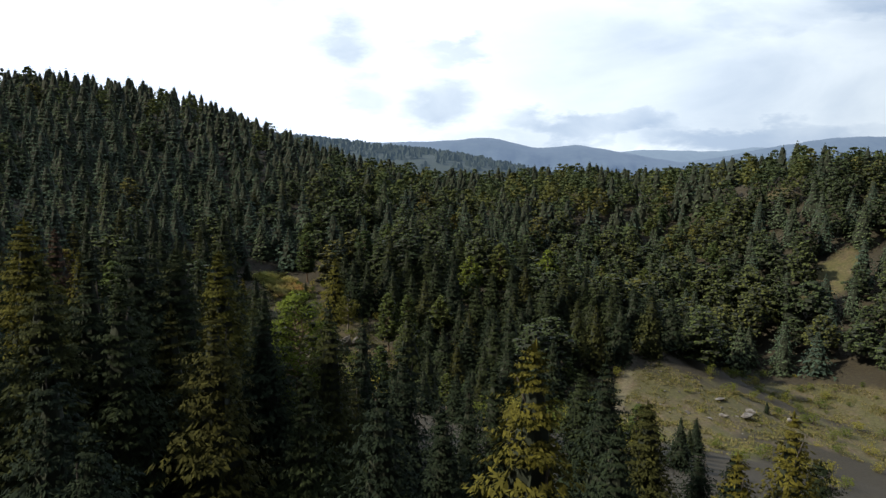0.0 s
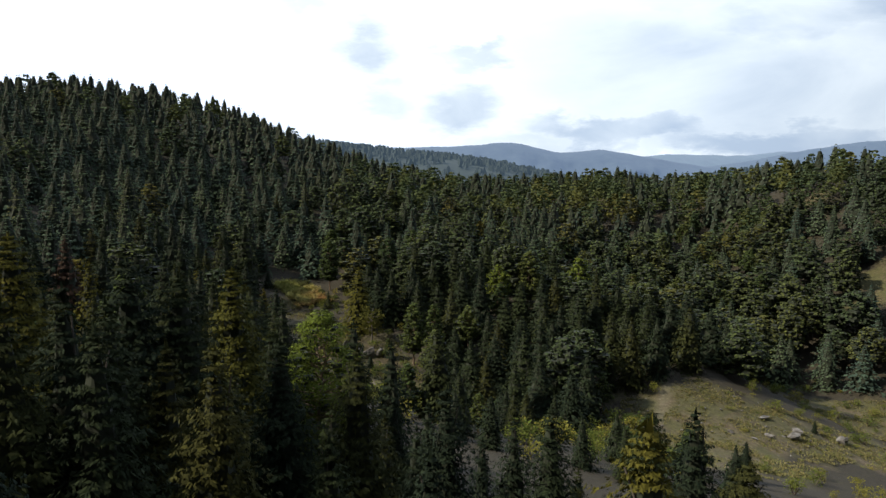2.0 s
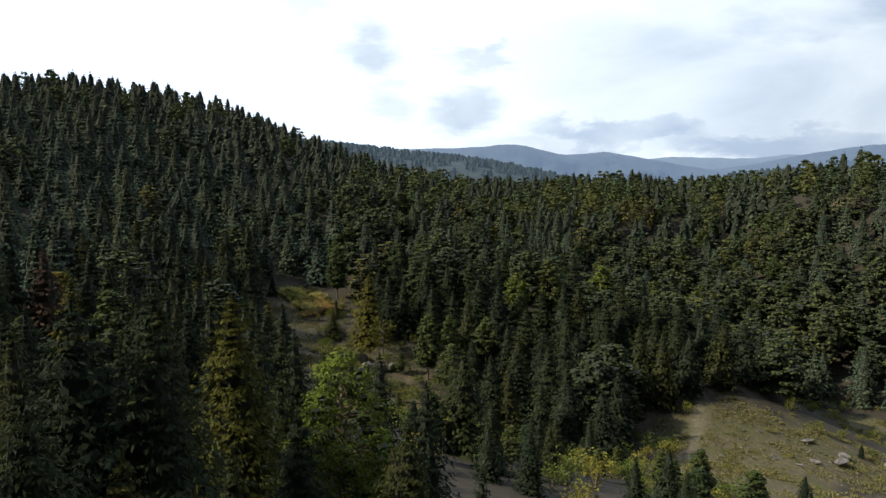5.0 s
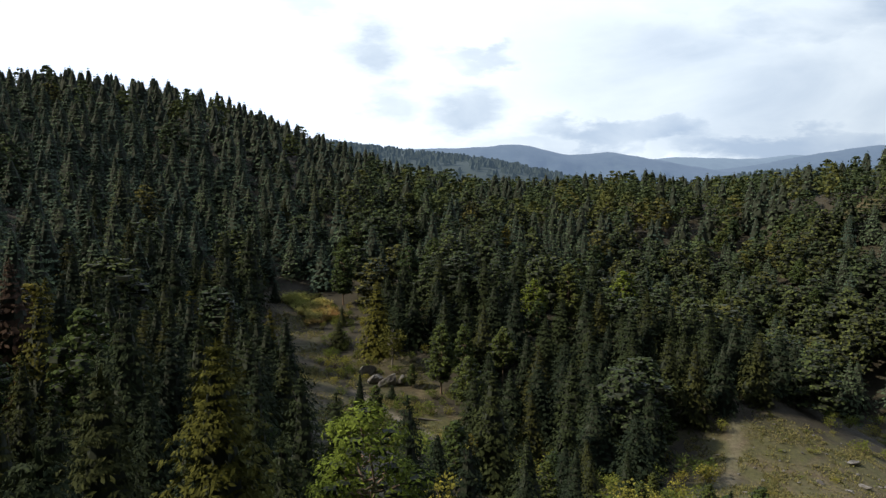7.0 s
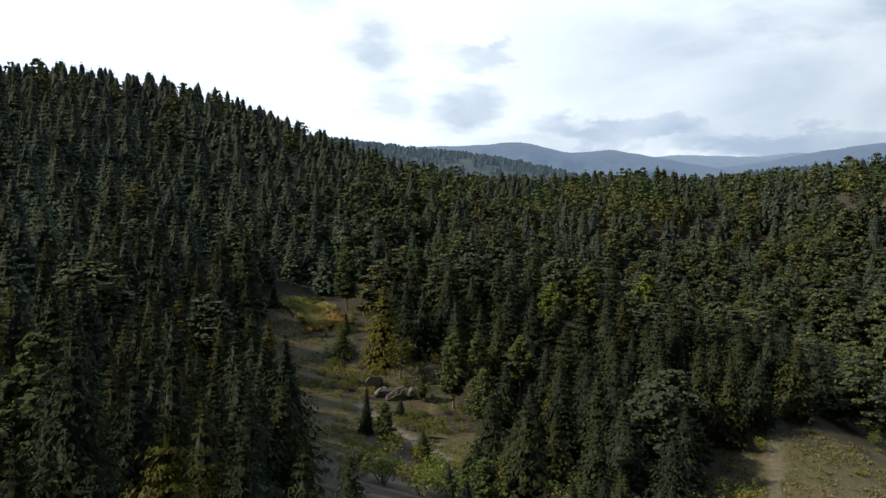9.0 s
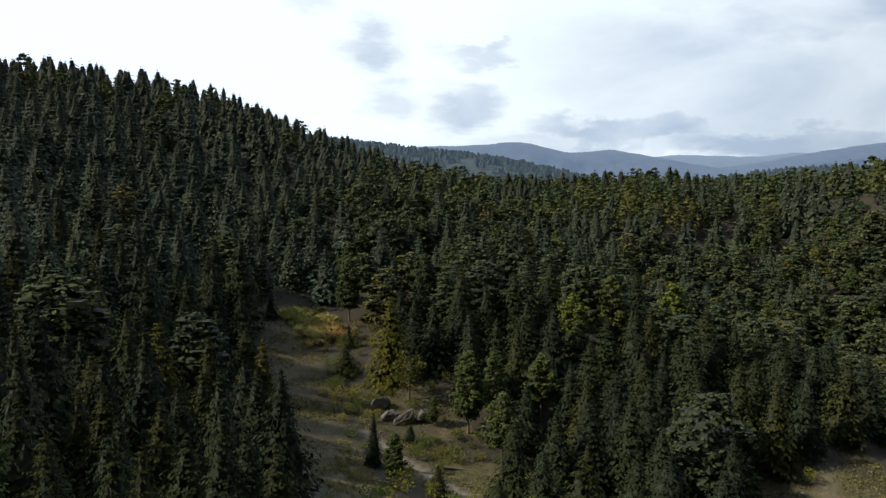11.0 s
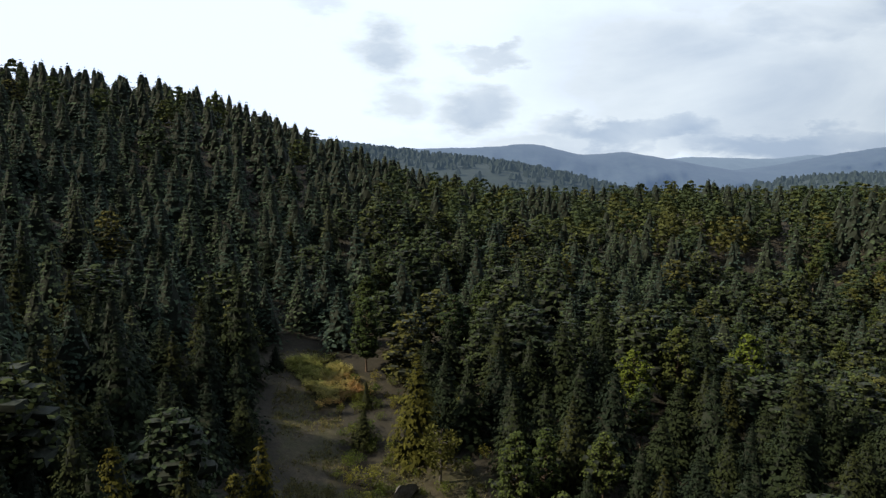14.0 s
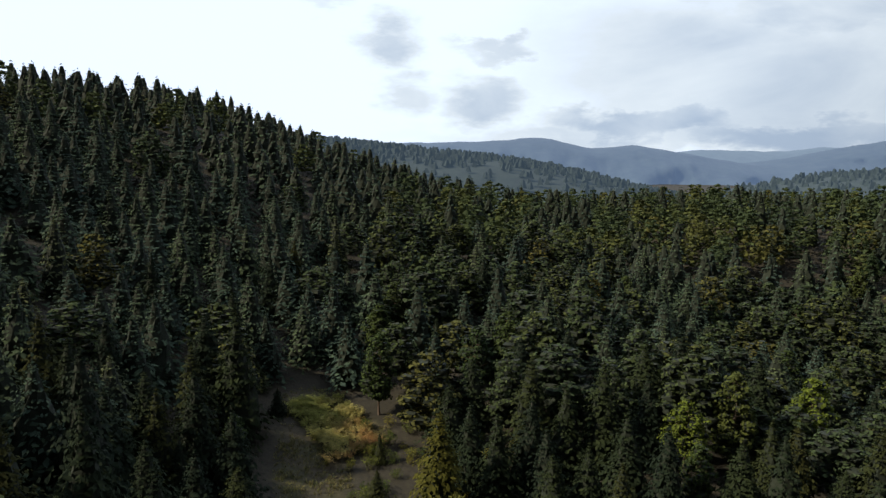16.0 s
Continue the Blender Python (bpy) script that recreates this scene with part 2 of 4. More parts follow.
def ground_material():
    """Needle litter under the trees, dry grass and stony soil in the open, gravel on the track."""
    m, t, L, bsdf = material("hill_ground")
    pos = t.nodes.new("ShaderNodeNewGeometry").outputs["Position"]
    fine = node(t, "ShaderNodeTexNoise", Scale=1.1, Detail=9.0, Roughness=0.7)
    broad = node(t, "ShaderNodeTexNoise", Scale=0.12, Detail=6.0, Roughness=0.6, Distortion=0.6)
    L(pos, fine.inputs["Vector"])
    L(pos, broad.inputs["Vector"])
    litter = ramp_of(t, fine.outputs[0], (0.3, (0.018, 0.015, 0.010)), (0.55, (0.035, 0.029, 0.017)), (0.75, (0.05, 0.05, 0.022)))
    dry = ramp_of(t, fine.outputs[0], (0.32, (0.052, 0.037, 0.020)), (0.5, (0.100, 0.075, 0.042)), (0.7, (0.185, 0.148, 0.096)))
    green = ramp_of(t, fine.outputs[0], (0.3, (0.035, 0.036, 0.013)), (0.7, (0.105, 0.098, 0.034)))
    patch = ramp_of(t, broad.outputs[0], (0.45, (0, 0, 0)), (0.66, (1, 1, 1)))
    grass = mix_colour(t, patch, green, dry)
    gravel = ramp_of(t, fine.outputs[0], (0.3, (0.10, 0.085, 0.06)), (0.7, (0.24, 0.21, 0.165)))
    open_fac = t.nodes.new("ShaderNodeAttribute")
    open_fac.attribute_name = "open_ground"
    track_fac = t.nodes.new("ShaderNodeAttribute")
    track_fac.attribute_name = "track"
    colour = mix_colour(t, open_fac.outputs["Fac"], litter, grass)
    colour = mix_colour(t, track_fac.outputs["Fac"], colour, gravel)
    L(colour, bsdf.inputs["Base Color"])
    bump = node(t, "ShaderNodeBump", Strength=0.7, Distance=0.25)
    L(fine.outputs[0], bump.inputs["Height"])
    L(bump.outputs[0], bsdf.inputs["Normal"])
    bsdf.inputs["Roughness"].default_value = 0.95
    return m


def distance_material(name, dark, light, haze_glow, scale):
    """Wooded hills whose blue emission stands in for kilometres of bright haze."""
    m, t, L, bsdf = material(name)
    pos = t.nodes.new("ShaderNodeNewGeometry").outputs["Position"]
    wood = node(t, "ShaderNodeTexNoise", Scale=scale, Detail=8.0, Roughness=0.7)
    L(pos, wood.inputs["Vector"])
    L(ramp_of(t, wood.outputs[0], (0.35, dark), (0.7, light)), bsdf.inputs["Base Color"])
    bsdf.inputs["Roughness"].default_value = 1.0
    bsdf.inputs["Emission Color"].default_value = (*haze_glow, 1)
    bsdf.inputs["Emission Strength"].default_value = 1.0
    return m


# ---- mesh helpers ----
def mesh_of(name, verts, faces, mats, attributes=None, smooth=False, slots=None):
    """verts (n, 3); faces (m, 4) quads or (m, 3) triangles."""
    me = bpy.data.meshes.new(name)
    verts, faces = np.asarray(verts, np.float32), np.asarray(faces, np.int32)
    k = faces.shape[1]
    me.vertices.add(len(verts))
    me.vertices.foreach_set("co", verts.ravel())
    me.loops.add(faces.size)
    me.loops.foreach_set("vertex_index", faces.ravel())
    me.polygons.add(len(faces))
    me.polygons.foreach_set("loop_start", np.arange(0, faces.size, k, dtype=np.int32))
    me.polygons.foreach_set("use_smooth", np.full(len(faces), smooth))
    me.update(calc_edges=True)
    for mat in mats:
        me.materials.append(mat)
    if slots is not None:
        me.polygons.foreach_set("material_index", np.asarray(slots, np.int32))
    for key, values in (attributes or {}).items():
        me.attributes.new(key, "FLOAT", "POINT").data.foreach_set("value", np.asarray(values, np.float32))
    return me


class Sprays:
    """Collects kite-shaped sprays of needles or leaves."""

    def __init__(self, seed):
        self.verts, self.count, self.rng = [], 0, np.random.RandomState(seed)

    def kite(self, base, along, across, widest=0.45, sag=0.0):
        b, a, c = np.asarray(base), np.asarray(along), np.asarray(across)
        mid = b + a * widest + np.array((0, 0, sag))
        self.verts += [b, mid - c, b + a, mid + c]

    def arrays(self):
        v = np.array(self.verts)
        return v, np.arange(len(v)).reshape(-1, 4)


def unit(v):
    return v / (np.linalg.norm(v) + 1e-9)


def kites(root, along, across, widest=0.42, sag=None):
    """Arrays of sprays at once: (n, 3) roots, lengths and half widths."""
    mid = root + along * widest
    if sag is not None:
        mid = mid + sag
    v = np.stack([root, mid - across, root + along, mid + across], 1).reshape(-1, 3)
    return v, np.arange(len(v)).reshape(-1, 4)


def normed(a):
    return a / (np.linalg.norm(a, axis=1, keepdims=True) + 1e-9)


def fir_crown(seed, tiers, boughs, sprays, full=0.26, bare=0.04, blunt=0.8, fine=1):
    """The crown of a fir one metre high: whorls of drooping boughs, each a fan of needle sprays, round a solid core
    coloured as dark as inner shade.
    Returns vertices, faces and the faces' material slots."""
    r = np.random.RandomState(seed)

    def envelope(f):
        return full * np.maximum(1 - f, 0) ** blunt * np.minimum(1.0, 0.66 + 2.0 * f) + 0.006

    # boughs: height on the trunk, heading, length and slope
    steps = bare + (0.985 - bare) * (1 - (1 - (np.arange(tiers) + 0.3) / tiers) ** 1.12)
    f = np.repeat(steps, boughs)
    n = len(f)
    f = np.clip(f + r.uniform(-0.5, 0.5, n) * 0.7 / tiers, bare, 0.985)
    a = np.tile(np.arange(boughs) * 6.2832 / boughs, tiers) + np.repeat(r.uniform(0, 6.28, tiers), boughs) + r.uniform(-0.35, 0.35, n)
    lean = 1 + 0.12 * np.cos(a - r.uniform(0, 6.28))
    reach = envelope(f) * np.repeat(r.uniform(0.86, 1.1, tiers), boughs) * r.uniform(0.72, 1.14, n) * lean
    slope = -0.34 + 0.62 * f + r.uniform(-0.12, 0.12, n)
    # sprays along every bough, in pairs to both sides, and finer ones along those
    count = sprays * fine
    def each(v):
        return np.repeat(v, count)
    m = n * count
    u = np.tile(np.repeat((np.arange(sprays) + 0.6) / sprays, fine), n) + r.uniform(-0.4, 0.4, m) / sprays
    u = np.clip(0.22 + 0.80 * u, 0.2, 1.04)
    way = np.where(np.tile(np.arange(count) // fine % 2, n) == 0, 1.0, -1.0)
    way = np.where(np.tile(np.arange(count) >= count - fine, n), r.uniform(-0.5, 0.5, m), way)
    a, f, reach, slope = each(a), each(f), each(reach), each(slope)
    out = np.stack([np.cos(a), np.sin(a), 0 * a], 1)
    side = np.stack([-np.sin(a), np.cos(a), 0 * a], 1)
    up = np.array((0, 0, 1.0))
    col = lambda v: v[:, None]
    at = out * col(reach * u) + up * col(f + reach * (slope * u - 0.30 * u * u + 0.16 * u ** 3))
    span = (0.30 * reach * (1.5 - u) + 0.014) * r.uniform(0.75, 1.25, m) / fine ** 0.42
    at = at + side * col(way * reach * r.uniform(0, 0.5, m) * (1.25 - u) * (fine > 1)) - up * col(0.05 * reach * r.uniform(0, 1, m))
    face = normed(out * 0.74 + up * 0.6 + side * col(0.25 * way) + r.normal(size=(m, 3)) * 0.2)
    d = out * col(0.75 + 0.3 * u) + side * col(way * r.uniform(0.55, 1.0, m)) - up * col(0.26 - 0.42 * f) + r.normal(size=(m, 3)) * (0.12 if fine == 1 else 0.4)
    d = normed(d - face * np.sum(d * face, 1, keepdims=True))
    across = np.cross(face, d) * col(span * (r.uniform(0.3, 0.42, m) if fine == 1 else r.uniform(0.2, 0.3, m) if fine < 4 else r.uniform(0.12, 0.2, m)))
    v, q = kites(at - d * col(0.4 * span), d * col(span), across, 0.46)
    # leading shoot
    t = np.array((0, 2.1, 4.2))
    base = np.stack([0 * t, 0 * t, 0 * t + 0.95], 1)
    shoot, qs = kites(base, np.stack([0.004 * np.cos(t), 0.004 * np.sin(t), 0 * t + 0.05], 1), np.stack([0.006 * np.sin(t), -0.006 * np.cos(t), 0 * t], 1), 0.3)
    # solid core, its dark colour standing in for shade inside the crown
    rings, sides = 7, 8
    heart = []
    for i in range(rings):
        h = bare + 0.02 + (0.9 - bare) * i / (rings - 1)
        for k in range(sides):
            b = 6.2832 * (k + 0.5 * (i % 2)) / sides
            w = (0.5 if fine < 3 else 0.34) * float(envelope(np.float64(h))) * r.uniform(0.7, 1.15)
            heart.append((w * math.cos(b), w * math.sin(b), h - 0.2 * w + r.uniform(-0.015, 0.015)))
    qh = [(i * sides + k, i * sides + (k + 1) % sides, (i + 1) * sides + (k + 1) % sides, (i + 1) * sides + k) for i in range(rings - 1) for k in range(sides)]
    n = len(q) + len(qs)
    vv, ff = join([(v, q), (shoot, qs), (np.array(heart), np.array(qh))])
    slots = np.zeros(len(ff), np.int32)
    slots[n:] = 1
    return vv, ff, slots


def pine_crown(seed, whorls, sprays, size, bare=0.35, wide=0.2, flat=0.5, heart=0.4, slim=1.0):
    """The crown of a pine one metre high: tufted pads of needles in loose layers on rising limbs, each round a box
    coloured as dark as inner shade.
    Returns vertices, faces, material slots and the pads' middles."""
    r = np.random.RandomState(seed)
    pieces, hearts, pads, leafy = [], [], [], 0
    for i in range(whorls):
        q = (i + 0.35) / whorls
        f = bare + (0.95 - bare) * q + r.uniform(-0.01, 0.01)
        shape = 0.75 + 0.9 * q if q < 0.3 else 1.02 * (1 - (q - 0.3) / 0.72) ** 0.62
        turn = r.uniform(0, 6.28)
        limbs = max(1, int(round((7.6 - 4.4 * q) * r.uniform(0.75, 1.15))))
        for j in range(limbs):
            a = turn + 6.2832 * j / limbs + r.uniform(-0.4, 0.4)
            far = wide * shape * r.uniform(0.4, 1.0) * (0.3 if q > 0.9 else 1.0)
            big = wide * r.uniform(0.32, 0.56) * (1.08 - 0.4 * q)
            centre = np.array((math.cos(a) * far, math.sin(a) * far, f + 0.14 * far + r.uniform(-0.018, 0.018)))
            pads.append(centre)
            n = max(6, int(sprays * (1.05 - 0.35 * q)))
            leafy += n
            d = normed(r.normal(size=(n, 3)) * (1, 1, 0.8) + (0.3 * math.cos(a), 0.3 * math.sin(a), 0.45))
            span = size * r.uniform(0.7, 1.25, (n, 1))
            root = centre + d * (1, 1, flat) * big * r.uniform(0.62, 1.0, (n, 1))
            face = normed(d * (0.8, 0.8, 1) + (0, 0, 0.25) + r.normal(size=(n, 3)) * 0.25)
            along = r.normal(size=(n, 3)) * 0.6 + d * (1, 1, 0.2)
            along = normed(along - face * np.sum(along * face, 1, keepdims=True))
            w = np.cross(face, along) * span * slim * r.uniform(0.26, 0.4, (n, 1))
            pieces.append(kites(root - along * 0.5 * span, along * span, w, 0.5))
            if not heart:
                continue
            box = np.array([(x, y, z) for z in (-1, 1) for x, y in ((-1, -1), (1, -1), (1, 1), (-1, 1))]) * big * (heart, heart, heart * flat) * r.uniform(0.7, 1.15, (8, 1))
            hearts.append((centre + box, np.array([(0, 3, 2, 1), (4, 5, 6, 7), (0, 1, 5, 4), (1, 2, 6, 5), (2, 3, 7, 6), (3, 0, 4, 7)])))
    v, f = join(pieces + hearts)
    slots = np.zeros(len(f), np.int32)
    slots[leafy:] = 1
    return v, f, slots, pads


def shrub_crown(seed, lobes, leaves):
    """A rounded bush one metre high, made of leafy lobes."""
    s = Sprays(seed)
    r = s.rng
    for i in range(lobes):
        a, q = r.uniform(0, 6.28), r.uniform(0, 1) ** 0.7
        centre = np.array((math.cos(a) * 0.42 * q, math.sin(a) * 0.42 * q, r.uniform(0.25, 0.72) * (1.1 - 0.35 * q)))
        size = r.uniform(0.2, 0.32)
        for k in range(leaves):
            d = unit(r.normal(size=3) + np.array((0, 0, 0.25)))
            root = centre + d * size * r.uniform(0.45, 0.95)
            span = size * r.uniform(0.2, 0.36)
            along = unit(d + r.normal(size=3) * 0.6) * span
            s.kite(root, along, unit(np.cross(along, r.normal(size=3))) * span * r.uniform(0.3, 0.5), 0.5)
    return s.arrays()


def tube(points, radii, sides=7):
    """Rings along a line of points, as quads."""
    pts = [np.asarray(p, float) for p in points]
    verts, faces = [], []
    for i, (p, rad) in enumerate(zip(pts, radii)):
        d = unit(pts[min(i + 1, len(pts) - 1)] - pts[max(i - 1, 0)])
        x = unit(np.cross(d, (0.3, 1, 0.2)))
        y = np.cross(d, x)
        for k in range(sides):
            a = 6.2832 * k / sides
            verts.append(p + rad * (x * math.cos(a) + y * math.sin(a)))
    for i in range(len(pts) - 1):
        for k in range(sides):
            b, c = i * sides + k, i * sides + (k + 1) % sides
            faces.append((b, c, c + sides, b + sides))
    return np.array(verts), np.array(faces)


def join(pieces):
    verts, faces, n = [], [], 0
    for v, f in pieces:
        verts.append(v)
        faces.append(np.asarray(f) + n)
        n += len(v)
    return np.concatenate(verts), np.concatenate(faces)


def part(name, me, parent, label=""):
    ob = new(name, me)
    ob.parent = parent
    return tagged(ob, label)


def trunk_mesh(seed, thick, top, mat, limbs=(), name="trunk"):
    r = np.random.RandomState(seed)
    line = [(r.uniform(-1, 1) * 0.006 * k, r.uniform(-1, 1) * 0.006 * k, -0.05 + (top + 0.05) * k / 6) for k in range(7)]
    pieces = [tube(line, [thick * (1.25 if k == 0 else 1 - 0.9 * k / 6) for k in range(7)])]
    for root, tip, rad in limbs:
        mid = (np.array(root) + np.array(tip)) / 2 + np.array((0, 0, -0.01))
        pieces.append(tube([root, mid, tip], [rad, rad * 0.75, rad * 0.3], 4))
    v, f = join(pieces)
    return mesh_of(name, v, f, [mat], smooth=True)


# ---- ground ----
def spread(near, far, count, step):
    """Grid lines: even up to near on both sides, then ever wider apart to far."""
    inner = np.arange(near[0], near[1] + step / 2, step)
    grow = 1.13
    lo, hi = [], []
    at, d = near[0], step
    while at > far[0]:
        d *= grow
        at -= d
        lo.append(at)
    at, d = near[1], step
    while at < far[1]:
        d *= grow
        at += d
        hi.append(at)
    return np.concatenate([np.array(lo[::-1]), inner, np.array(hi)])


TRACK = [(-34, 181), (-31, 178), (-27, 174), (-18, 166), (-6, 160), (12, 154), (30, 150), (41, 158), (46, 170), (52, 186)]


def track_near(x, y):
    best = np.full(np.shape(x), 1e9)
    for (ax, ay), (bx, by) in zip(TRACK[:-1], TRACK[1:]):
        dx, dy = bx - ax, by - ay
        q = np.clip(((x - ax) * dx + (y - ay) * dy) / (dx * dx + dy * dy), 0, 1)
        best = np.minimum(best, np.hypot(x - ax - q * dx, y - ay - q * dy))
    return best


def build_ground():
    xs = spread((-110, 175), (-4800, 4800), 0, 1.5)
    ys = spread((120, 300), (-4800, 4800), 0, 1.5)
    X, Y = np.meshgrid(xs, ys)
    Z = height(X, Y)
    # western clearings take half litter: browner, and darkened in place of tree shade
    op = open_ground(X, Y) * np.where(X < -20, 0.5, 1.0)
    rough = np.sin(X * 0.9 + 2 * np.sin(Y * 0.7)) * np.sin(Y * 1.1 + 1.5 * np.sin(X * 0.5))
    Z = Z + op * 0.16 * rough + 0.25 * np.sin(X * 0.21 + 1) * np.sin(Y * 0.17)
    away = track_near(X, Y)
    ruts = np.exp(-((away - 0.8) / 0.45) ** 2)
    Z = Z - 0.12 * ruts
    tr = np.clip(1.35 - np.abs(away) / 1.5, 0, 1) * np.where(X < 20, 1.0, 0.35)
    n, m = len(ys), len(xs)
    idx = np.arange(n * m).reshape(n, m)
    faces = np.stack([idx[:-1, :-1], idx[:-1, 1:], idx[1:, 1:], idx[1:, :-1]], -1).reshape(-1, 4)
    verts = np.stack([X, Y, Z], -1).reshape(-1, 3)
    me = mesh_of("ground", verts, faces, [ground_material()], {"open_ground": op.ravel(), "track": tr.ravel()}, True)
    tagged(new("ground", me), "hilly ground of needle litter, dry grass and stony soil", "ground", kind="structure")


build_ground()


def mountain(name, north, crest, mat, label, seed):
    """A long wooded range across the far distance. crest: (east, height) along it."""
    xs = np.linspace(-2600, 3600, 620)
    rows = 16
    z = np.interp(xs, [c[0] for c in crest], [c[1] for c in crest])
    z = np.convolve(np.pad(z, 6, "edge"), np.ones(13) / 13, "valid")
    verts = []
    for j in range(rows):
        q = j / (rows - 1)
        for x, top in zip(xs, z):
            spur = 60 * noise.fractal(Vector((x * 0.005, q * 2.0, seed)), 1.0, 2.0, 5)
            fuzz = 2.2 * noise.noise(Vector((x * 0.09, q * 9, seed))) + 4 * noise.noise(Vector((x * 0.012, q * 3, seed + 4.0)))
            verts.append((x, north - 620 * (1 - q) + spur * (1 - q) * 3, -60 + (top + 60) * math.sin(q * math.pi / 2) ** 0.9 + spur * 0.9 * q * (1 - q) + fuzz))
    idx = np.arange(rows * len(xs)).reshape(rows, len(xs))
    faces = np.stack([idx[:-1, :-1], idx[:-1, 1:], idx[1:, 1:], idx[1:, :-1]], -1).reshape(-1, 4)
    tagged(new(name, mesh_of(name, np.array(verts), faces, [mat], smooth=True)), label, "mountain range", kind="structure")


RANGE_NEAR = distance_material("near_range_woods_hazed", (0.02, 0.03, 0.035), (0.04, 0.055, 0.055), (0.108, 0.165, 0.275), 0.02)
RANGE_FAR = distance_material("far_range_woods_hazed", (0.02, 0.03, 0.035), (0.035, 0.05, 0.055), (0.19, 0.265, 0.38), 0.015)
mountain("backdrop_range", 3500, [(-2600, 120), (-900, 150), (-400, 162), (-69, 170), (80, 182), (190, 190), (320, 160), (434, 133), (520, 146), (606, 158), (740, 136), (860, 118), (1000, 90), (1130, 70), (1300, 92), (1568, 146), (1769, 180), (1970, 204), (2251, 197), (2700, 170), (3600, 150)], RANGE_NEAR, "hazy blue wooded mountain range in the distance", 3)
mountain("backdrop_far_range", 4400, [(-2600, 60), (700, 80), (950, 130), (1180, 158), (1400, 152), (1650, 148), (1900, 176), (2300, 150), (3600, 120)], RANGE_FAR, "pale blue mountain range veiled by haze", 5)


def far_hill(name, crest, depth, mat, label, seed, trees):
    """A wooded hill about a kilometre off, its crest set with small trees. crest: (east, north, height) along it."""
    r = np.random.RandomState(seed)
    xs = np.arange(crest[0][0], crest[-1][0], 12.0)
    top = np.interp(xs, [c[0] for c in crest], [c[2] for c in crest])
    top = np.convolve(np.pad(top, 4, "edge"), np.ones(9) / 9, "valid")
    north = np.interp(xs, [c[0] for c in crest], [c[1] for c in crest])
    rows = 22
    q = np.linspace(-0.35, 1, rows)[:, None]
    Z = np.where(q < 1, -20 + (top + 20) * np.sin(np.clip(1 - np.abs(q), 0, 1) * math.pi / 2) ** 0.8, -20) + 5 * np.sin(xs * 0.021 + q * 5) * (1 - np.abs(q)) * np.abs(q)
    Y = north - depth * q + 0 * xs
    X = xs + 0 * q
    idx = np.arange(X.size).reshape(X.shape)
    pieces = [(np.stack([X, Y, Z], -1).reshape(-1, 3), np.stack([idx[:-1, :-1], idx[1:, :-1], idx[1:, 1:], idx[:-1, 1:]], -1).reshape(-1, 4))]
    for _ in range(trees):
        i, j = r.randint(len(xs) - 1), min(rows - 3, int(abs(r.normal(0, 0.3)) * rows) + 4)
        x, y = X[j, i] + r.uniform(0, 12), Y[j, i] + r.uniform(-12, 12)
        z = Z[j, i] - 2
        h, w, a = r.uniform(6, 10), r.uniform(3.0, 5.0), r.uniform(0, 1.5)
        ring = [(x + w * math.cos(a + k * 1.571), y + w * math.sin(a + k * 1.571), z + h * r.uniform(0.0, 0.25)) for k in range(4)]
        head = [(x + 0.3 * w * math.cos(a + k * 1.571), y + 0.3 * w * math.sin(a + k * 1.571), z + h * r.uniform(0.8, 1.0)) for k in range(4)]
        pieces.append((np.array(ring + head), np.array([(0, 1, 5, 4), (1, 2, 6, 5), (2, 3, 7, 6), (3, 0, 4, 7), (4, 5, 6, 7)])))
    v, f = join(pieces)
    tagged(new(name, mesh_of(name, v, f, [mat])), label, "wooded hill", kind="structure")


HILL_NEAR = distance_material("near_hill_woods_hazed", (0.014, 0.022, 0.02), (0.03, 0.042, 0.032), (0.036, 0.056, 0.080), 0.07)
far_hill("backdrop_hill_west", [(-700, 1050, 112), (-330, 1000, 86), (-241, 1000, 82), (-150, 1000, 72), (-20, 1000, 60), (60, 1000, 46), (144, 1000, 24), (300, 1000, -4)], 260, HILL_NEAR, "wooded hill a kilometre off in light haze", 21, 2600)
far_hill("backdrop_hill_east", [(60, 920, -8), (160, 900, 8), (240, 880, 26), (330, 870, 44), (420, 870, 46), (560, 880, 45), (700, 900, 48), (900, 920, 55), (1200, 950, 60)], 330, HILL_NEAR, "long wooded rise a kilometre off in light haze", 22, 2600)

# ---- trees ----
rng = np.random.RandomState(11)
FIR_MESHES, PINE_MESHES = [], []
FULL = (0.37, 0.40, 0.32, 0.35, 0.34, 0.42, 0.35)
BLUNT = (0.95, 1.0, 0.9, 0.8, 0.92, 1.02, 0.86)
for k in range(7):
    FIR_MESHES.append((*fir_crown(20 + k, 25 + k % 4, 9, 6, FULL[k] * 1.12, blunt=BLUNT[k], fine=9), trunk_mesh(20 + k, 0.0135, 0.93, BARK)))
for k in range(7):
    FIR_MESHES.append((*fir_crown(30 + k, 19 + k % 4, 8, 6, FULL[k] * 1.04, blunt=BLUNT[k], fine=2), trunk_mesh(30 + k, 0.0135, 0.93, BARK)))
for k in range(7):
    FIR_MESHES.append((*fir_crown(40 + k, 19 + k % 4, 8, 6, FULL[k] * 1.1, blunt=BLUNT[k], fine=4), trunk_mesh(40 + k, 0.0135, 0.93, BARK)))
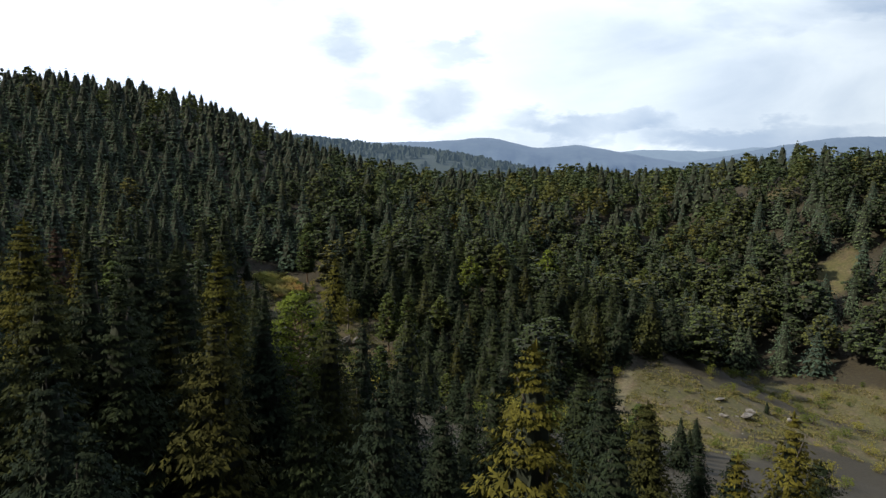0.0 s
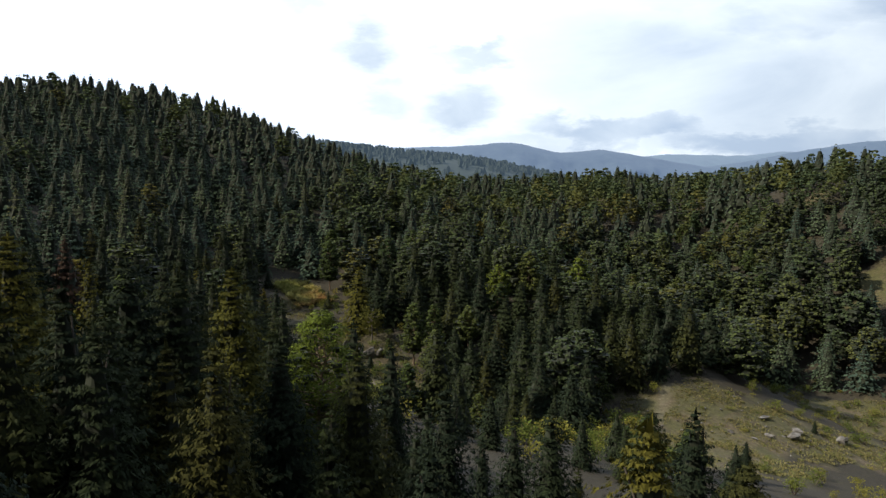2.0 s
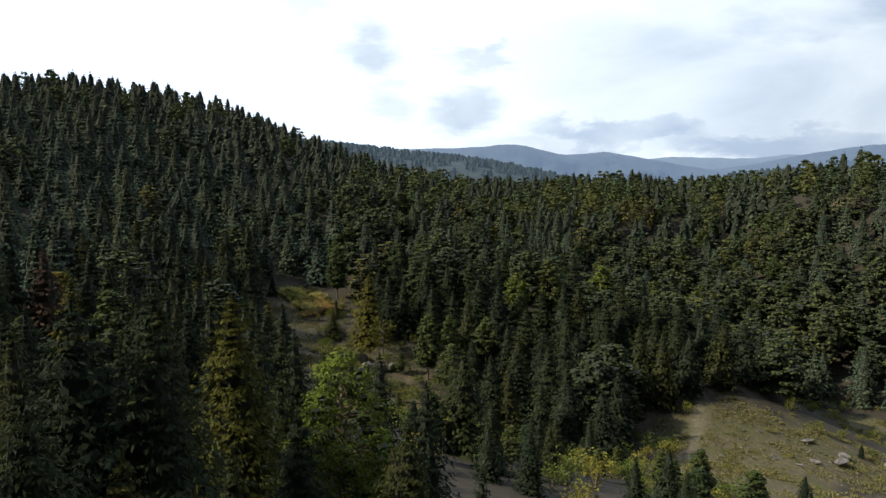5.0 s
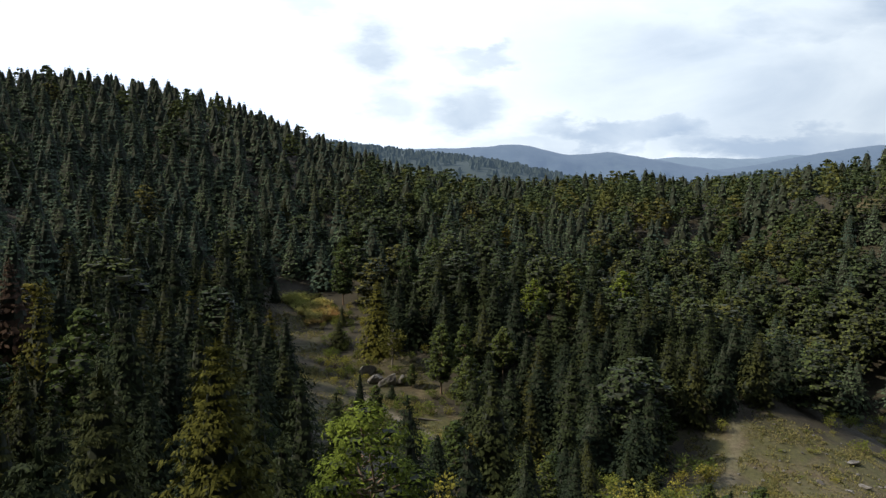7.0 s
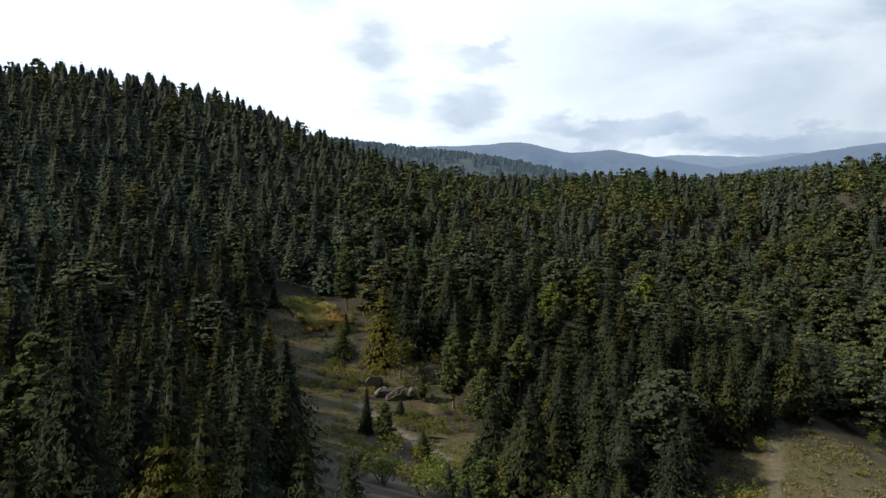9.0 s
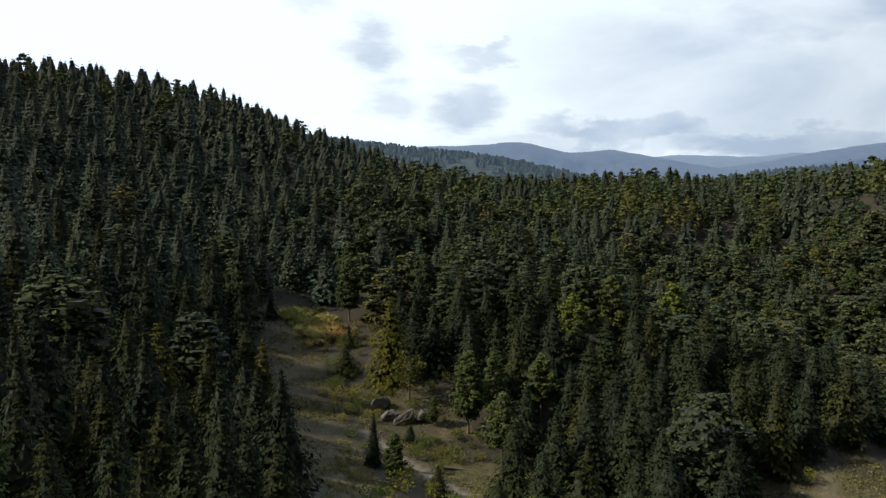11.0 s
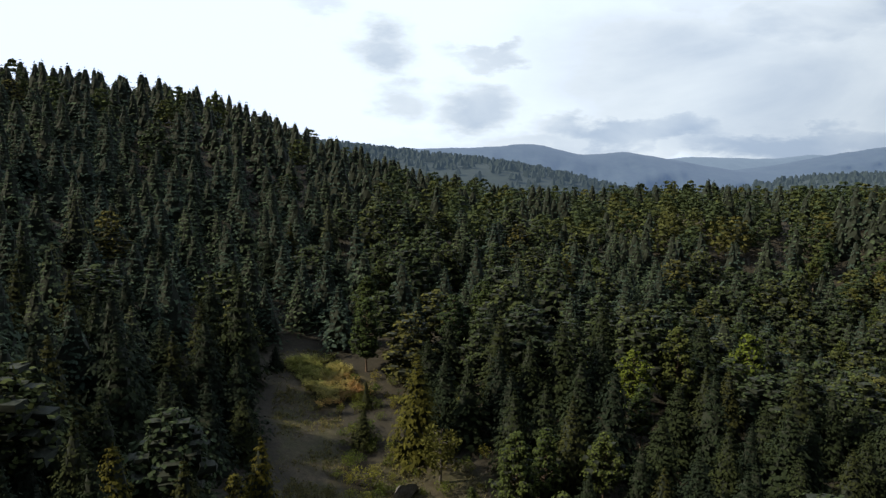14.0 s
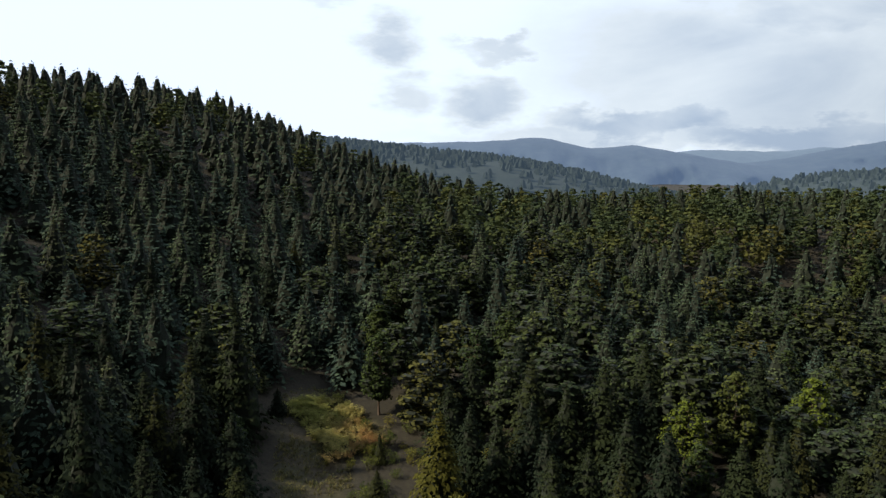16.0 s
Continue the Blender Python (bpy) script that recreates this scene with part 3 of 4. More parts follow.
for k in range(6):
    v, f, slots, pads = pine_crown(50 + k, 13 + k % 3, 36, 0.034, bare=(0.26, 0.36, 0.2, 0.3, 0.16, 0.4)[k], wide=(0.21, 0.23, 0.19, 0.25, 0.18, 0.22)[k])
    limbs = [((0, 0, max(0.15, c[2] - 0.05)), c, 0.0045) for c in pads]
    PINE_MESHES.append((v, f, slots, trunk_mesh(50 + k, 0.0145, 0.9, PINE_BARK, limbs)))
v, f, slots, pads = pine_crown(57, 14, 190, 0.017, bare=0.3, wide=0.21, heart=0.22, slim=0.55)
PINE_MESHES.append((v, f, slots, trunk_mesh(57, 0.0145, 0.9, PINE_BARK, [((0, 0, max(0.15, c[2] - 0.05)), c, 0.0045) for c in pads])))
CROWNS = {}


def crown_mesh(kind, k, mat):
    """One mesh for each crown shape and needle colour, shared by its trees."""
    key = (kind, k, mat.name)
    if key not in CROWNS:
        v, f, slots, _ = (FIR_MESHES if kind == "fir" else PINE_MESHES)[k]
        CROWNS[key] = mesh_of("crown", v, f, [mat, CROWN_SHADE], slots=slots)
    return CROWNS[key]


TREES = []  # east, north, crown radius of every tree that stands as a thing


def plant(kind, x, y, top=None, tall=None, k=None, mat=None, wide=1.0, label="", base=None):
    """A tree of its own: trunk and crown under one empty at its foot."""
    ground = float(height(x, y)) if base is None else base
    tall = tall if tall is not None else top - ground
    meshes = FIR_MESHES if kind == "fir" else PINE_MESHES
    k = int(rng.randint(7 if kind == "fir" else 6)) if k is None else k
    if kind == "fir":
        k += 14 if y < 95 and (y > 62 or top is None) else 7 if y > 62 else 0
    mat = mat or (FIR if kind == "fir" else PINE)
    tree = new(kind + "_tree")
    tree.matrix_basis = pose(x, y, ground - 0.1, 0, 0, rng.uniform(0, 360)) @ Matrix.Diagonal((tall * wide, tall * wide, tall, 1))
    part("trunk", meshes[k][3], tree)
    part("crown", crown_mesh(kind, k, mat), tree)
    default = {"fir": "dark green conical fir with dense drooping branches", "pine": "olive green pine with tufted open crown"}[kind]
    tagged(tree, label or default, "tree", kind + " trees of the valley")
    TREES.append((x, y, 0.17 * tall * wide))
    return tree


G, R, LIME, YOUNG = FIR_GOLD, FIR_RED, PINE_LIME, 0.8
# on the near spur
plant("fir", 20.0, 34.0, 27.4, k=1, mat=G)
plant("fir", 16.6, 33.0, 25.4, k=5)
plant("fir", 24.0, 38.5, 22.8, k=3)
plant("fir", 19.0, 44.0, 21.5, k=0)
plant("fir", 5.6, 25.4, 33.2, mat=G, k=2, wide=1.05, label="tall golden-green fir catching the sun")
plant("fir", 11.9, 41.0, 28.1, k=1)
plant("fir", 14.2, 39.7, 25.9, k=3, label="small dark fir with a blunt top")
plant("fir", 12.3, 50.6, 24.5, k=3)
plant("fir", 5.6, 48.7, 25.5, k=4)
plant("fir", -0.6, 41.3, 28.9, k=0)
plant("fir", -0.6, 28.6, 30.8, k=1)
plant("fir", -5.1, 33.9, 29.0, k=5)
plant("fir", -6.0, 45.9, 29.8, k=1)
plant("fir", -9.4, 33.0, 33.0, k=0)
plant("fir", -10.2, 44.7, 30.4, k=6)
plant("fir", -13.2, 37.0, 32.1, k=5)
plant("fir", -13.8, 32.3, 34.0, k=4)
plant("fir", -15.0, 42.6, 34.4, k=3)
plant("fir", -17.1, 41.3, 35.4, k=3)
plant("fir", -15.6, 36.4, 34.2, k=1)
plant("fir", -16.2, 34.3, 35.2, k=0)
plant("fir", -17.2, 31.9, 35.2, k=5)
plant("fir", -28.7, 49.0, 35.9, k=3, mat=G)
plant("fir", -25.9, 38.1, 35.4, k=1)
plant("fir", -12.2, 23.7, 33.2, k=5)
plant("fir", -9.0, 20.5, 31.6, k=1)
plant("fir", -22.5, 29.6, 35.7, k=0)
plant("fir", 16.8, 32.9, 25.7, k=4, mat=G)
plant("fir", 10.4, 31.4, 27.4, k=6)
plant("fir", 2.0, 35.2, 26.9, k=1)
plant("fir", 16.1, 46.2, 22.6, k=5)
plant("fir", -18.9, 51.5, 33.4, k=5)
plant("fir", -18.2, 59.5, 32.4, k=3, mat=G, label="golden-green fir with a broad crown")
plant("fir", -17.2, 69.8, 27.8, k=2)
plant("pine", -12.5, 64.2, 28.4, k=6, mat=LIME, wide=1.1, label="bright lime-green pine with bare inner limbs")
plant("fir", -11.3, 74.2, 25.2, k=4)
plant("fir", -32.3, 78.3, 31.0, k=1)
plant("fir", -29.2, 83.7, 28.1, k=5)
plant("fir", -30.7, 81.7, 27.5, k=6)
plant("fir", -34.1, 103.9, 19.9, k=1)
plant("fir", -43.5, 114.9, 24.3, k=0)
plant("fir", -56.6, 100.2, 30.5, k=1, mat=R, label="reddish-brown dying fir among green ones")
plant("fir", -59.7, 120.7, 24.2, k=0)
plant("fir", -58.2, 125.0, 20.1, k=1)
plant("fir", -57.5, 130.2, 18.6, k=4)
plant("fir", -54.2, 132.3, 20.3, k=1)
plant("fir", -45.4, 121.3, 16.9, k=2)
plant("fir", -39.0, 127.3, 11.5, k=1)
plant("fir", -35.5, 127.0, 9.9, k=5)
plant("fir", -54.2, 139.8, 20.6, k=3, mat=G)
plant("fir", -47.8, 161.3, 13.2, k=2, mat=G, label="slim golden-green fir at the edge of the slope")
plant("fir", -73.9, 157.6, 26.0, k=5)
plant("fir", -77.5, 181.0, 27.9, k=0)
plant("fir", -71.2, 171.0, 23.8, k=1)
plant("fir", -69.7, 191.0, 11.9, k=4)
plant("fir", -69.7, 214.0, 25.2, k=1)
plant("fir", -103.7, 198.6, 34.6, k=5)
# round the clearings
plant("pine", -15.4, 186.0, 5.9, k=2)
plant("pine", -10.3, 191.0, 5.2, k=4)
plant("pine", -22.4, 187.2, -4.3, k=4, label="young pine standing beside a grey rock")
plant("fir", -32.7, 202.0, 12.9, k=3, mat=G)
plant("fir", -26.2, 181.0, -7.7, k=5, wide=1.5, label="small bushy dark fir beside the track")
plant("fir", -31.2, 168.0, -1.1, k=2, wide=0.8, label="slim sparse fir beside the track")
plant("fir", -44.7, 216.0, 3.4, k=4)
plant("fir", 24.8, 197.7, 4.1, k=1)
plant("fir", 35.3, 179.2, -5.7, k=1, label="young dark fir at the edge of the field")
plant("pine", 8.1, 205.6, 8.2, k=0)
plant("pine", 17.2, 217.7, 16.4, k=2)
plant("pine", 33.7, 225.1, 14.0, k=0, mat=LIME)
plant("pine", -47.7, 232.6, 17.9, k=2)
plant("pine", -28.1, 235.5, 19.1, k=0)
plant("fir", 84.7, 175.0, -20.6, k=3, label="short fir on the stony slope")

# single crowns that stand out of the woods
plant("pine", -51.1, 252.5, 19.6)
plant("pine", -33.2, 281.7, 25.4)
plant("fir", -28.0, 287.7, 26.1)
plant("pine", -21.4, 246.9, 20.1)
plant("fir", -16.0, 253.1, 20.9)
plant("fir", -10.8, 242.5, 20.1)
plant("fir", -28.2, 209.9, 11.8, wide=1.15)
plant("fir", -23.7, 206.6, 11.2, wide=1.15)
plant("fir", -12.1, 213.5, 14.1, wide=1.15)
plant("fir", -17.9, 210.7, 12.9, wide=1.15)
plant("pine", 2.5, 288.3, 21.3)
plant("pine", 13.2, 300.3, 19.9)
plant("fir", 2.5, 217.9, 15.0, wide=1.15)
plant("pine", 7.9, 212.8, 12.6, mat=LIME)
plant("fir", 28.6, 290.9, 14.1)
plant("pine", 38.6, 302.7, 12.9)
plant("pine", 26.0, 262.0, 12.5)
plant("fir", 20.7, 210.1, 10.2, wide=1.15)
plant("fir", 24.6, 209.6, 9.6, wide=1.15)
plant("pine", 51.0, 278.8, 4.8)
plant("pine", 68.6, 316.3, 9.8)
plant("pine", 94.7, 349.4, 17.6)
plant("pine", 100.7, 345.4, 15.7)
plant("pine", 109.8, 355.0, 20.3)
plant("pine", 103.0, 321.4, 8.6)
plant("pine", 121.1, 337.0, 16.0)
plant("pine", 131.4, 344.8, 23.6)
plant("fir", 42.1, 206.9, 7.2, wide=1.15)
plant("fir", 92.2, 280.9, -2.2)
plant("pine", 96.8, 273.8, -4.3)
plant("pine", 112.7, 280.1, 1.1)
plant("fir", 47.6, 194.1, 4.6, wide=1.15)
plant("fir", 34.1, 196.9, 5.7, wide=1.15)
plant("fir", 19.7, 193.9, 4.6, wide=1.15)
plant("fir", 12.1, 179.9, 0.1, wide=1.15)
plant("fir", 21.4, 175.0, -1.3, wide=1.15)
plant("fir", 28.5, 187.6, 2.5, wide=1.15)
plant("fir", 9.3, 195.2, 5.6, wide=1.15)
plant("fir", 4.3, 187.9, 3.0, wide=1.15)
plant("fir", -0.1, 171.1, -0.6, wide=1.15)
plant("pine", -1.0, 190.5, 4.4)
plant("pine", -9.2, 175.4, 1.0)
plant("fir", -7.6, 162.5, 0.5, wide=1.15)
plant("fir", -5.0, 110.8, 16.4, wide=1.15)
plant("fir", 9.6, 152.6, -0.5, wide=1.15)
plant("fir", 14.1, 203.9, 8.7, wide=1.15)
plant("fir", 48.4, 209.2, 6.4, wide=1.15)
plant("fir", 37.1, 189.3, 3.4, wide=1.15)
plant("fir", 48.4, 185.8, 2.4, wide=1.15)
plant("fir", 21.1, 185.8, 1.8, wide=1.15)
plant("pine", 81.9, 284.1, -1.1)
plant("pine", 62.9, 279.2, 1.3)
plant("pine", 116.8, 302.4, 8.2)
plant("pine", 102.2, 305.9, 5.4)
plant("fir", -9.8, 200.3, 9.0, wide=1.15)
plant("pine", -49.3, 265.9, 22.7)
plant("fir", -37.0, 244.4, 18.2)
plant("fir", -69.5, 288.2, 31.3)
plant("fir", -87.6, 193.8, 25.2, wide=1.15)
plant("fir", -88.9, 206.1, 25.8, wide=1.15)
plant("fir", -80.5, 239.6, 24.0)
plant("fir", -79.9, 224.1, 22.4, wide=1.15)
plant("fir", -73.3, 192.0, 18.6, wide=1.15)
plant("fir", -63.4, 195.3, 14.4, wide=1.15)
plant("fir", -62.9, 181.4, 14.3, wide=1.15)
plant("fir", -89.9, 171.0, 27.5, wide=1.15)
plant("fir", -85.6, 157.5, 27.1, wide=1.15)
plant("fir", -97.7, 188.3, 30.1, wide=1.15)
plant("fir", -99.4, 242.0, 31.7)
plant("fir", -78.3, 278.1, 30.6)
plant("fir", -80.7, 265.2, 28.5)
plant("fir", -93.7, 196.3, 28.1, wide=1.15)
plant("fir", -62.1, 147.5, 16.5, wide=1.15)
plant("fir", -59.3, 166.2, 11.4, wide=1.15)
plant("fir", -39.9, 110.1, 20.6, wide=1.15)
plant("fir", -56.1, 120.8, 21.7, wide=1.15)
plant("fir", -54.7, 125.5, 20.1, wide=1.15)
plant("fir", -36.8, 96.6, 23.0, wide=1.15)
plant("fir", -33.5, 100.6, 21.6, wide=1.15)
plant("fir", -31.1, 105.5, 20.0, wide=1.15)
plant("fir", -27.9, 102.7, 20.1, wide=1.15)
plant("fir", -51.8, 151.5, 11.8, wide=1.15)
plant("fir", -44.9, 99.8, 24.0, wide=1.15)


def near_trees(x, y, gap):
    return any((x - a) ** 2 + (y - b) ** 2 < gap * gap for a, b, _ in TREES)


def pine_share(x, y):
    """How much of the wood is pine: stands of it on the sunny middle and eastern slopes, pure fir beside the field."""
    if ((x - 22) / 34) ** 2 + ((y - 197) / 17) ** 2 < 1:
        return 0.04
    stand = noise.noise(Vector((x * 0.022, y * 0.022, 4.0))) * 0.8
    sunny = 1 / (1 + math.exp(-(x + 42 + 0.12 * (y - 200)) / 14)) * (1.0 if y > 190 else 0.1)
    return min(0.9, max(0.03, 0.05 + (0.5 + stand) * sunny))


def scatter(box, gap, seed, keep):
    """Points at least gap apart, by throwing darts on a grid of cells."""
    r = np.random.RandomState(seed)
    x0, x1, y0, y1 = box
    cell = gap / 1.4142
    taken, out = {}, []
    for _ in range(int((x1 - x0) * (y1 - y0) / gap ** 2 * 4)):
        x, y = r.uniform(x0, x1), r.uniform(y0, y1)
        i, j = int((x - x0) / cell), int((y - y0) / cell)
        if any((x - p[0]) ** 2 + (y - p[1]) ** 2 < gap * gap for a in range(i - 2, i + 3) for b in range(j - 2, j + 3) for p in taken.get((a, b), ())):
            continue
        if not keep(x, y):
            continue
        taken.setdefault((i, j), []).append((x, y))
        out.append((x, y))
    return out


def in_wood(x, y):
    return open_ground(np.float64(x), np.float64(y), 1.5) < 0.05


def wooded_spur(x, y):
    """The near spur carries trees on its west side only as far as the foot of the slope."""
    return in_wood(x, y) and not near_trees(x, y, 3.0) and x < (15 if y < 45 else 15 - 0.8 * (y - 45) if y < 80 else -21 - 0.28 * (y - 80))


# single trees along the flight: spur, valley sides and the wood across the valley
near_spots = scatter((-70, 40, 16, 150), 5.2, 3, wooded_spur)
near_spots = [(x, y) for x, y in near_spots if math.hypot(x, y) > 19]
far_spots = scatter((-80, 80, 150, 236), 6.7, 4, lambda x, y: in_wood(x, y) and not (-47 < x < -17 and 170 < y < 224 and (x * 7 + y * 3) % 1 < 0.8) and (x < 60 or y > 196 or rng.uniform() < 0.05) and not near_trees(x, y, 5.2))
edge_spots = [(x, y) for x, y in far_spots if open_ground(np.float64(x), np.float64(y), 7.0) > 0.05]
inner_spots = [(x, y) for x, y in far_spots if open_ground(np.float64(x), np.float64(y), 7.0) <= 0.05]
for x, y in near_spots + edge_spots:
    pine = rng.uniform() < pine_share(x, y)
    low = min(1.0, 0.45 + float(1 - open_ground(np.float64(x), np.float64(y), 8.0)) * 0.75)
    tall = rng.uniform(12.0, 20.5) * low * (0.85 if y < 150 else 1.0)
    if math.hypot(x, y - 50) < 60:
        tall = min(tall, rng.uniform(12, 15.5))
    if pine:
        plant("pine", x, y, tall=tall)
    else:
        plant("fir", x, y, tall=tall, wide=1.0 / max(0.55, low) ** 0.7, mat=G if rng.uniform() < 0.04 else None)


# young firs and pines in the valley bottom below the spur, with thickets between
thicket = []
for x, y in scatter((-12, 62, 92, 148), 5.0, 13, lambda x, y: in_wood(x, y) and not near_trees(x, y, 2.5) and x < 20 + 0.5 * (y - 92) + 14):
    kind = rng.uniform()
    if kind > 0.6:
        thicket.append((x, y))
    elif kind < 0.35:
        plant("fir", x, y, tall=rng.uniform(5.0, 9.5), wide=1.15, label="young bushy fir in the valley bottom")
    else:
        plant("pine", x, y, tall=rng.uniform(5.0, 9.0), k=4, wide=1.2, label="young olive green pine in the valley bottom")


# ---- the woods beyond, past counting ----
def woods(name, spots, crowns, mat, label, tall, trunk_share=0.0):
    """Many trees in one mesh, each a turned and scaled crown with its own tint."""
    r = np.random.RandomState(len(spots))
    verts, faces, tint, slots, n = [], [], [], [], 0
    xy = np.array(spots)
    zs = height(xy[:, 0], xy[:, 1])
    for (x, y), z in zip(spots, zs):
        v, f, kinds = crowns[r.randint(len(crowns))]
        h = r.uniform(*tall)
        w = h ** 0.5 * 5.5 * r.uniform(0.86, 1.16)
        a = r.uniform(0, 6.28)
        c, s = math.cos(a), math.sin(a)
        m = np.array(((w * c, w * s, 0), (-w * s, w * c, 0), (0, 0, h)))
        verts.append(v @ m + (x, y, z))
        faces.append(f + n)
        slots.append(kinds)
        tint.append(np.full(len(v), np.clip(r.beta(1.1, 1.5), 0, 1)))
        n += len(v)
    me = mesh_of(name, np.concatenate(verts), np.concatenate(faces), [mat, CROWN_SHADE], {"tint": np.concatenate(tint)}, slots=np.concatenate(slots))
    return tagged(new(name, me), label, "forest", kind="stuff")


LIGHT_FIRS = [fir_crown(90 + k, 12 + k % 3, 8, 4, 0.34 + 0.012 * k, blunt=0.78 + 0.05 * k, fine=2) for k in range(6)]
LIGHT_PINES = [pine_crown(100 + k, 11 + k % 2, 13, 0.052, bare=0.14 + 0.05 * k, wide=0.23 + 0.014 * k)[:3] for k in range(5)]


def beyond(x, y):
    """All wooded ground outside the patch of single trees."""
    if near_trees(x, y, 4.0) or -80 < x < 80 and y < 236 or (x > -75 and x < 45 and y < 150):
        return False
    if x < -0.66 * (y + 12) - 12 or x > 0.66 * (y + 12) + 12:
        return False
    if x > 78 and y < 228:
        return y > 168 and in_wood(x, y) and rng.uniform() < 0.12
    return in_wood(x, y)


MID_FIRS = [fir_crown(70 + k, 17 + k % 3, 9, 6, 0.33 + 0.014 * k, blunt=0.84 + 0.05 * k, fine=2) for k in range(5)]
MID_PINES = [pine_crown(80 + k, 13 + k % 2, 20, 0.04, bare=0.14 + 0.05 * k, wide=0.225 + 0.014 * k)[:3] for k in range(5)]
mixed = np.random.RandomState(5)
is_pine = [mixed.uniform() < pine_share(x, y) for x, y in inner_spots]
woods("fir_wood", [p for p, q in zip(inner_spots, is_pine) if not q], MID_FIRS, VALLEY_FIR, "dark green fir wood across the valley", (13.0, 19.0))
woods("pine_wood", [p for p, q in zip(inner_spots, is_pine) if q], MID_PINES, FOREST_PINE, "olive green pine wood across the valley", (13.0, 20.5))
spots = scatter((-250, 290, 60, 330), 7.5, 6, beyond)
share = np.random.RandomState(8)
is_pine = [share.uniform() < pine_share(x, y) for x, y in spots]
woods("fir_forest", [p for p, q in zip(spots, is_pine) if not q], LIGHT_FIRS, HAZED_FIR, "dense dark green fir forest on the slopes", (13.0, 19.0))
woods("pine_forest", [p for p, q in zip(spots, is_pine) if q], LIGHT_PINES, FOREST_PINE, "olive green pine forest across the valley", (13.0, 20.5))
FAR_FIRS = [fir_crown(110 + k, 8, 7, 3, 0.34 + 0.015 * k, blunt=0.7 + 0.05 * k) for k in range(5)]
FAR_PINES = [pine_crown(120 + k, 8, 6, 0.09, bare=0.15, wide=0.25, heart=0)[:3] for k in range(4)]
spots = scatter((-330, 380, 330, 520), 8.0, 7, lambda x, y: (x > -20 or y < 470) and in_wood(x, y) and abs(x) < 0.68 * y + 10)
is_pine = [share.uniform() < pine_share(x, y) for x, y in spots]
woods("ridge_fir_forest", [p for p, q in zip(spots, is_pine) if not q], FAR_FIRS, HAZED_FIR, "dark fir forest along the ridge", (13.0, 19.0))
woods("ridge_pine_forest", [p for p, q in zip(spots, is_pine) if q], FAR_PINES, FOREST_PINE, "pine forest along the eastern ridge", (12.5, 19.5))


# ---- shrubs, ferns, rocks and grass ----
STEM = bark_material("shrub_stems", (0.06, 0.045, 0.03), (0.16, 0.13, 0.1))
SHRUBS = []
for k in range(5):
    r = np.random.RandomState(200 + k)
    stems = [tube([(0, 0, -0.1), (0.16 * math.cos(a), 0.16 * math.sin(a), 0.3), (0.3 * math.cos(a), 0.3 * math.sin(a), 0.62)], [0.022, 0.016, 0.006], 5) for a in r.uniform(0, 6.28, 5)]
    SHRUBS.append((mesh_of("crown", *shrub_crown(200 + k, 11, 32), [LEAVES]), mesh_of("stem", *join(stems), [STEM], smooth=True)))


def shrub(x, y, tall, wide=1.0, label="yellow-green leafy shrub on the valley floor"):
    crown, stems = SHRUBS[rng.randint(len(SHRUBS))]
    s = new("shrub")
    s.matrix_basis = pose(x, y, float(height(x, y)) - 0.05, 0, 0, rng.uniform(0, 360)) @ Matrix.Diagonal((tall * wide, tall * wide, tall, 1))
    part("stem", stems, s)
    part("crown", crown, s)
    return tagged(s, label, "shrub", "shrubs of the valley")


shrub(45.5, 176.5, 3.2, 1.1, "bright yellow-green bush at the edge of the field")
shrub(-17.5, 176.0, 3.4, 1.2, "bright yellow-green bush beside the track")
shrub(-10.7, 165.0, 4.2, 1.2)
shrub(10.4, 156.8, 6.0, 1.0, "tall leafy green bush in the valley bottom")
shrub(6.8, 154.0, 4.5, 1.1)
shrub(33.0, 161.0, 4.5, 1.1, "tall leafy yellow-green bush beside the field")
shrub(36.0, 156.0, 5.0, 1.0, "tall leafy yellow-green bush beside the field")
shrub(-43.5, 196.0, 3.0, 1.2, "yellow-green bush on the grassy slope")
for x, y, tall in ((-45.3, 218.5, 3.0), (-39.0, 217.4, 2.6), (-40.9, 203.7, 2.8), (-41.8, 191.7, 3.4), (-37.6, 190.4, 2.4), (-45.4, 191.8, 1.8), (-36.1, 209.1, 2.6), (-37.4, 198.9, 2.0), (-47.4, 205.5, 1.6), (-33.6, 211.9, 2.2), (-53.8, 213.4, 1.4), (-39.4, 186.6, 2.6), (-44.4, 199.0, 1.8)):
    shrub(x, y, tall, 1.3, "yellow-green autumn bush among bracken on the slope")
for x0, x1, y0, y1, gap, seed, low, high in ((-28, 38, 122, 168, 4.6, 31, 1.8, 4.6), (38, 80, 118, 146, 6.5, 35, 1.5, 4.0), (74, 118, 178, 236, 7.2, 32, 1.2, 3.6), (-50, -20, 172, 230, 2.9, 33, 0.8, 3.2), (-22, 0, 166, 186, 3.0, 36, 0.8, 2.8), (-44, -26, 138, 172, 4.2, 37, 0.6, 2.0), (96, 150, 150, 214, 8.0, 34, 1.2, 3.6)):
    for x, y in scatter((x0, x1, y0, y1), gap, seed, lambda x, y: not near_trees(x, y, 2.0) and track_near(np.float64(x), np.float64(y)) > 2.0 and not (x < -38 and y < 226 and x < -46 - 0.31 * (y - 200)) and open_ground(np.float64(x), np.float64(y), -3.0) < (0.6 if -20 < x < 76 else 2.0)):
        shrub(x, y, rng.uniform(low, high), rng.uniform(0.9, 1.5))


for x, y in thicket:
    shrub(x, y, rng.uniform(2.6, 5.2), rng.uniform(0.9, 1.4), "tall leafy green thicket in the valley bottom")
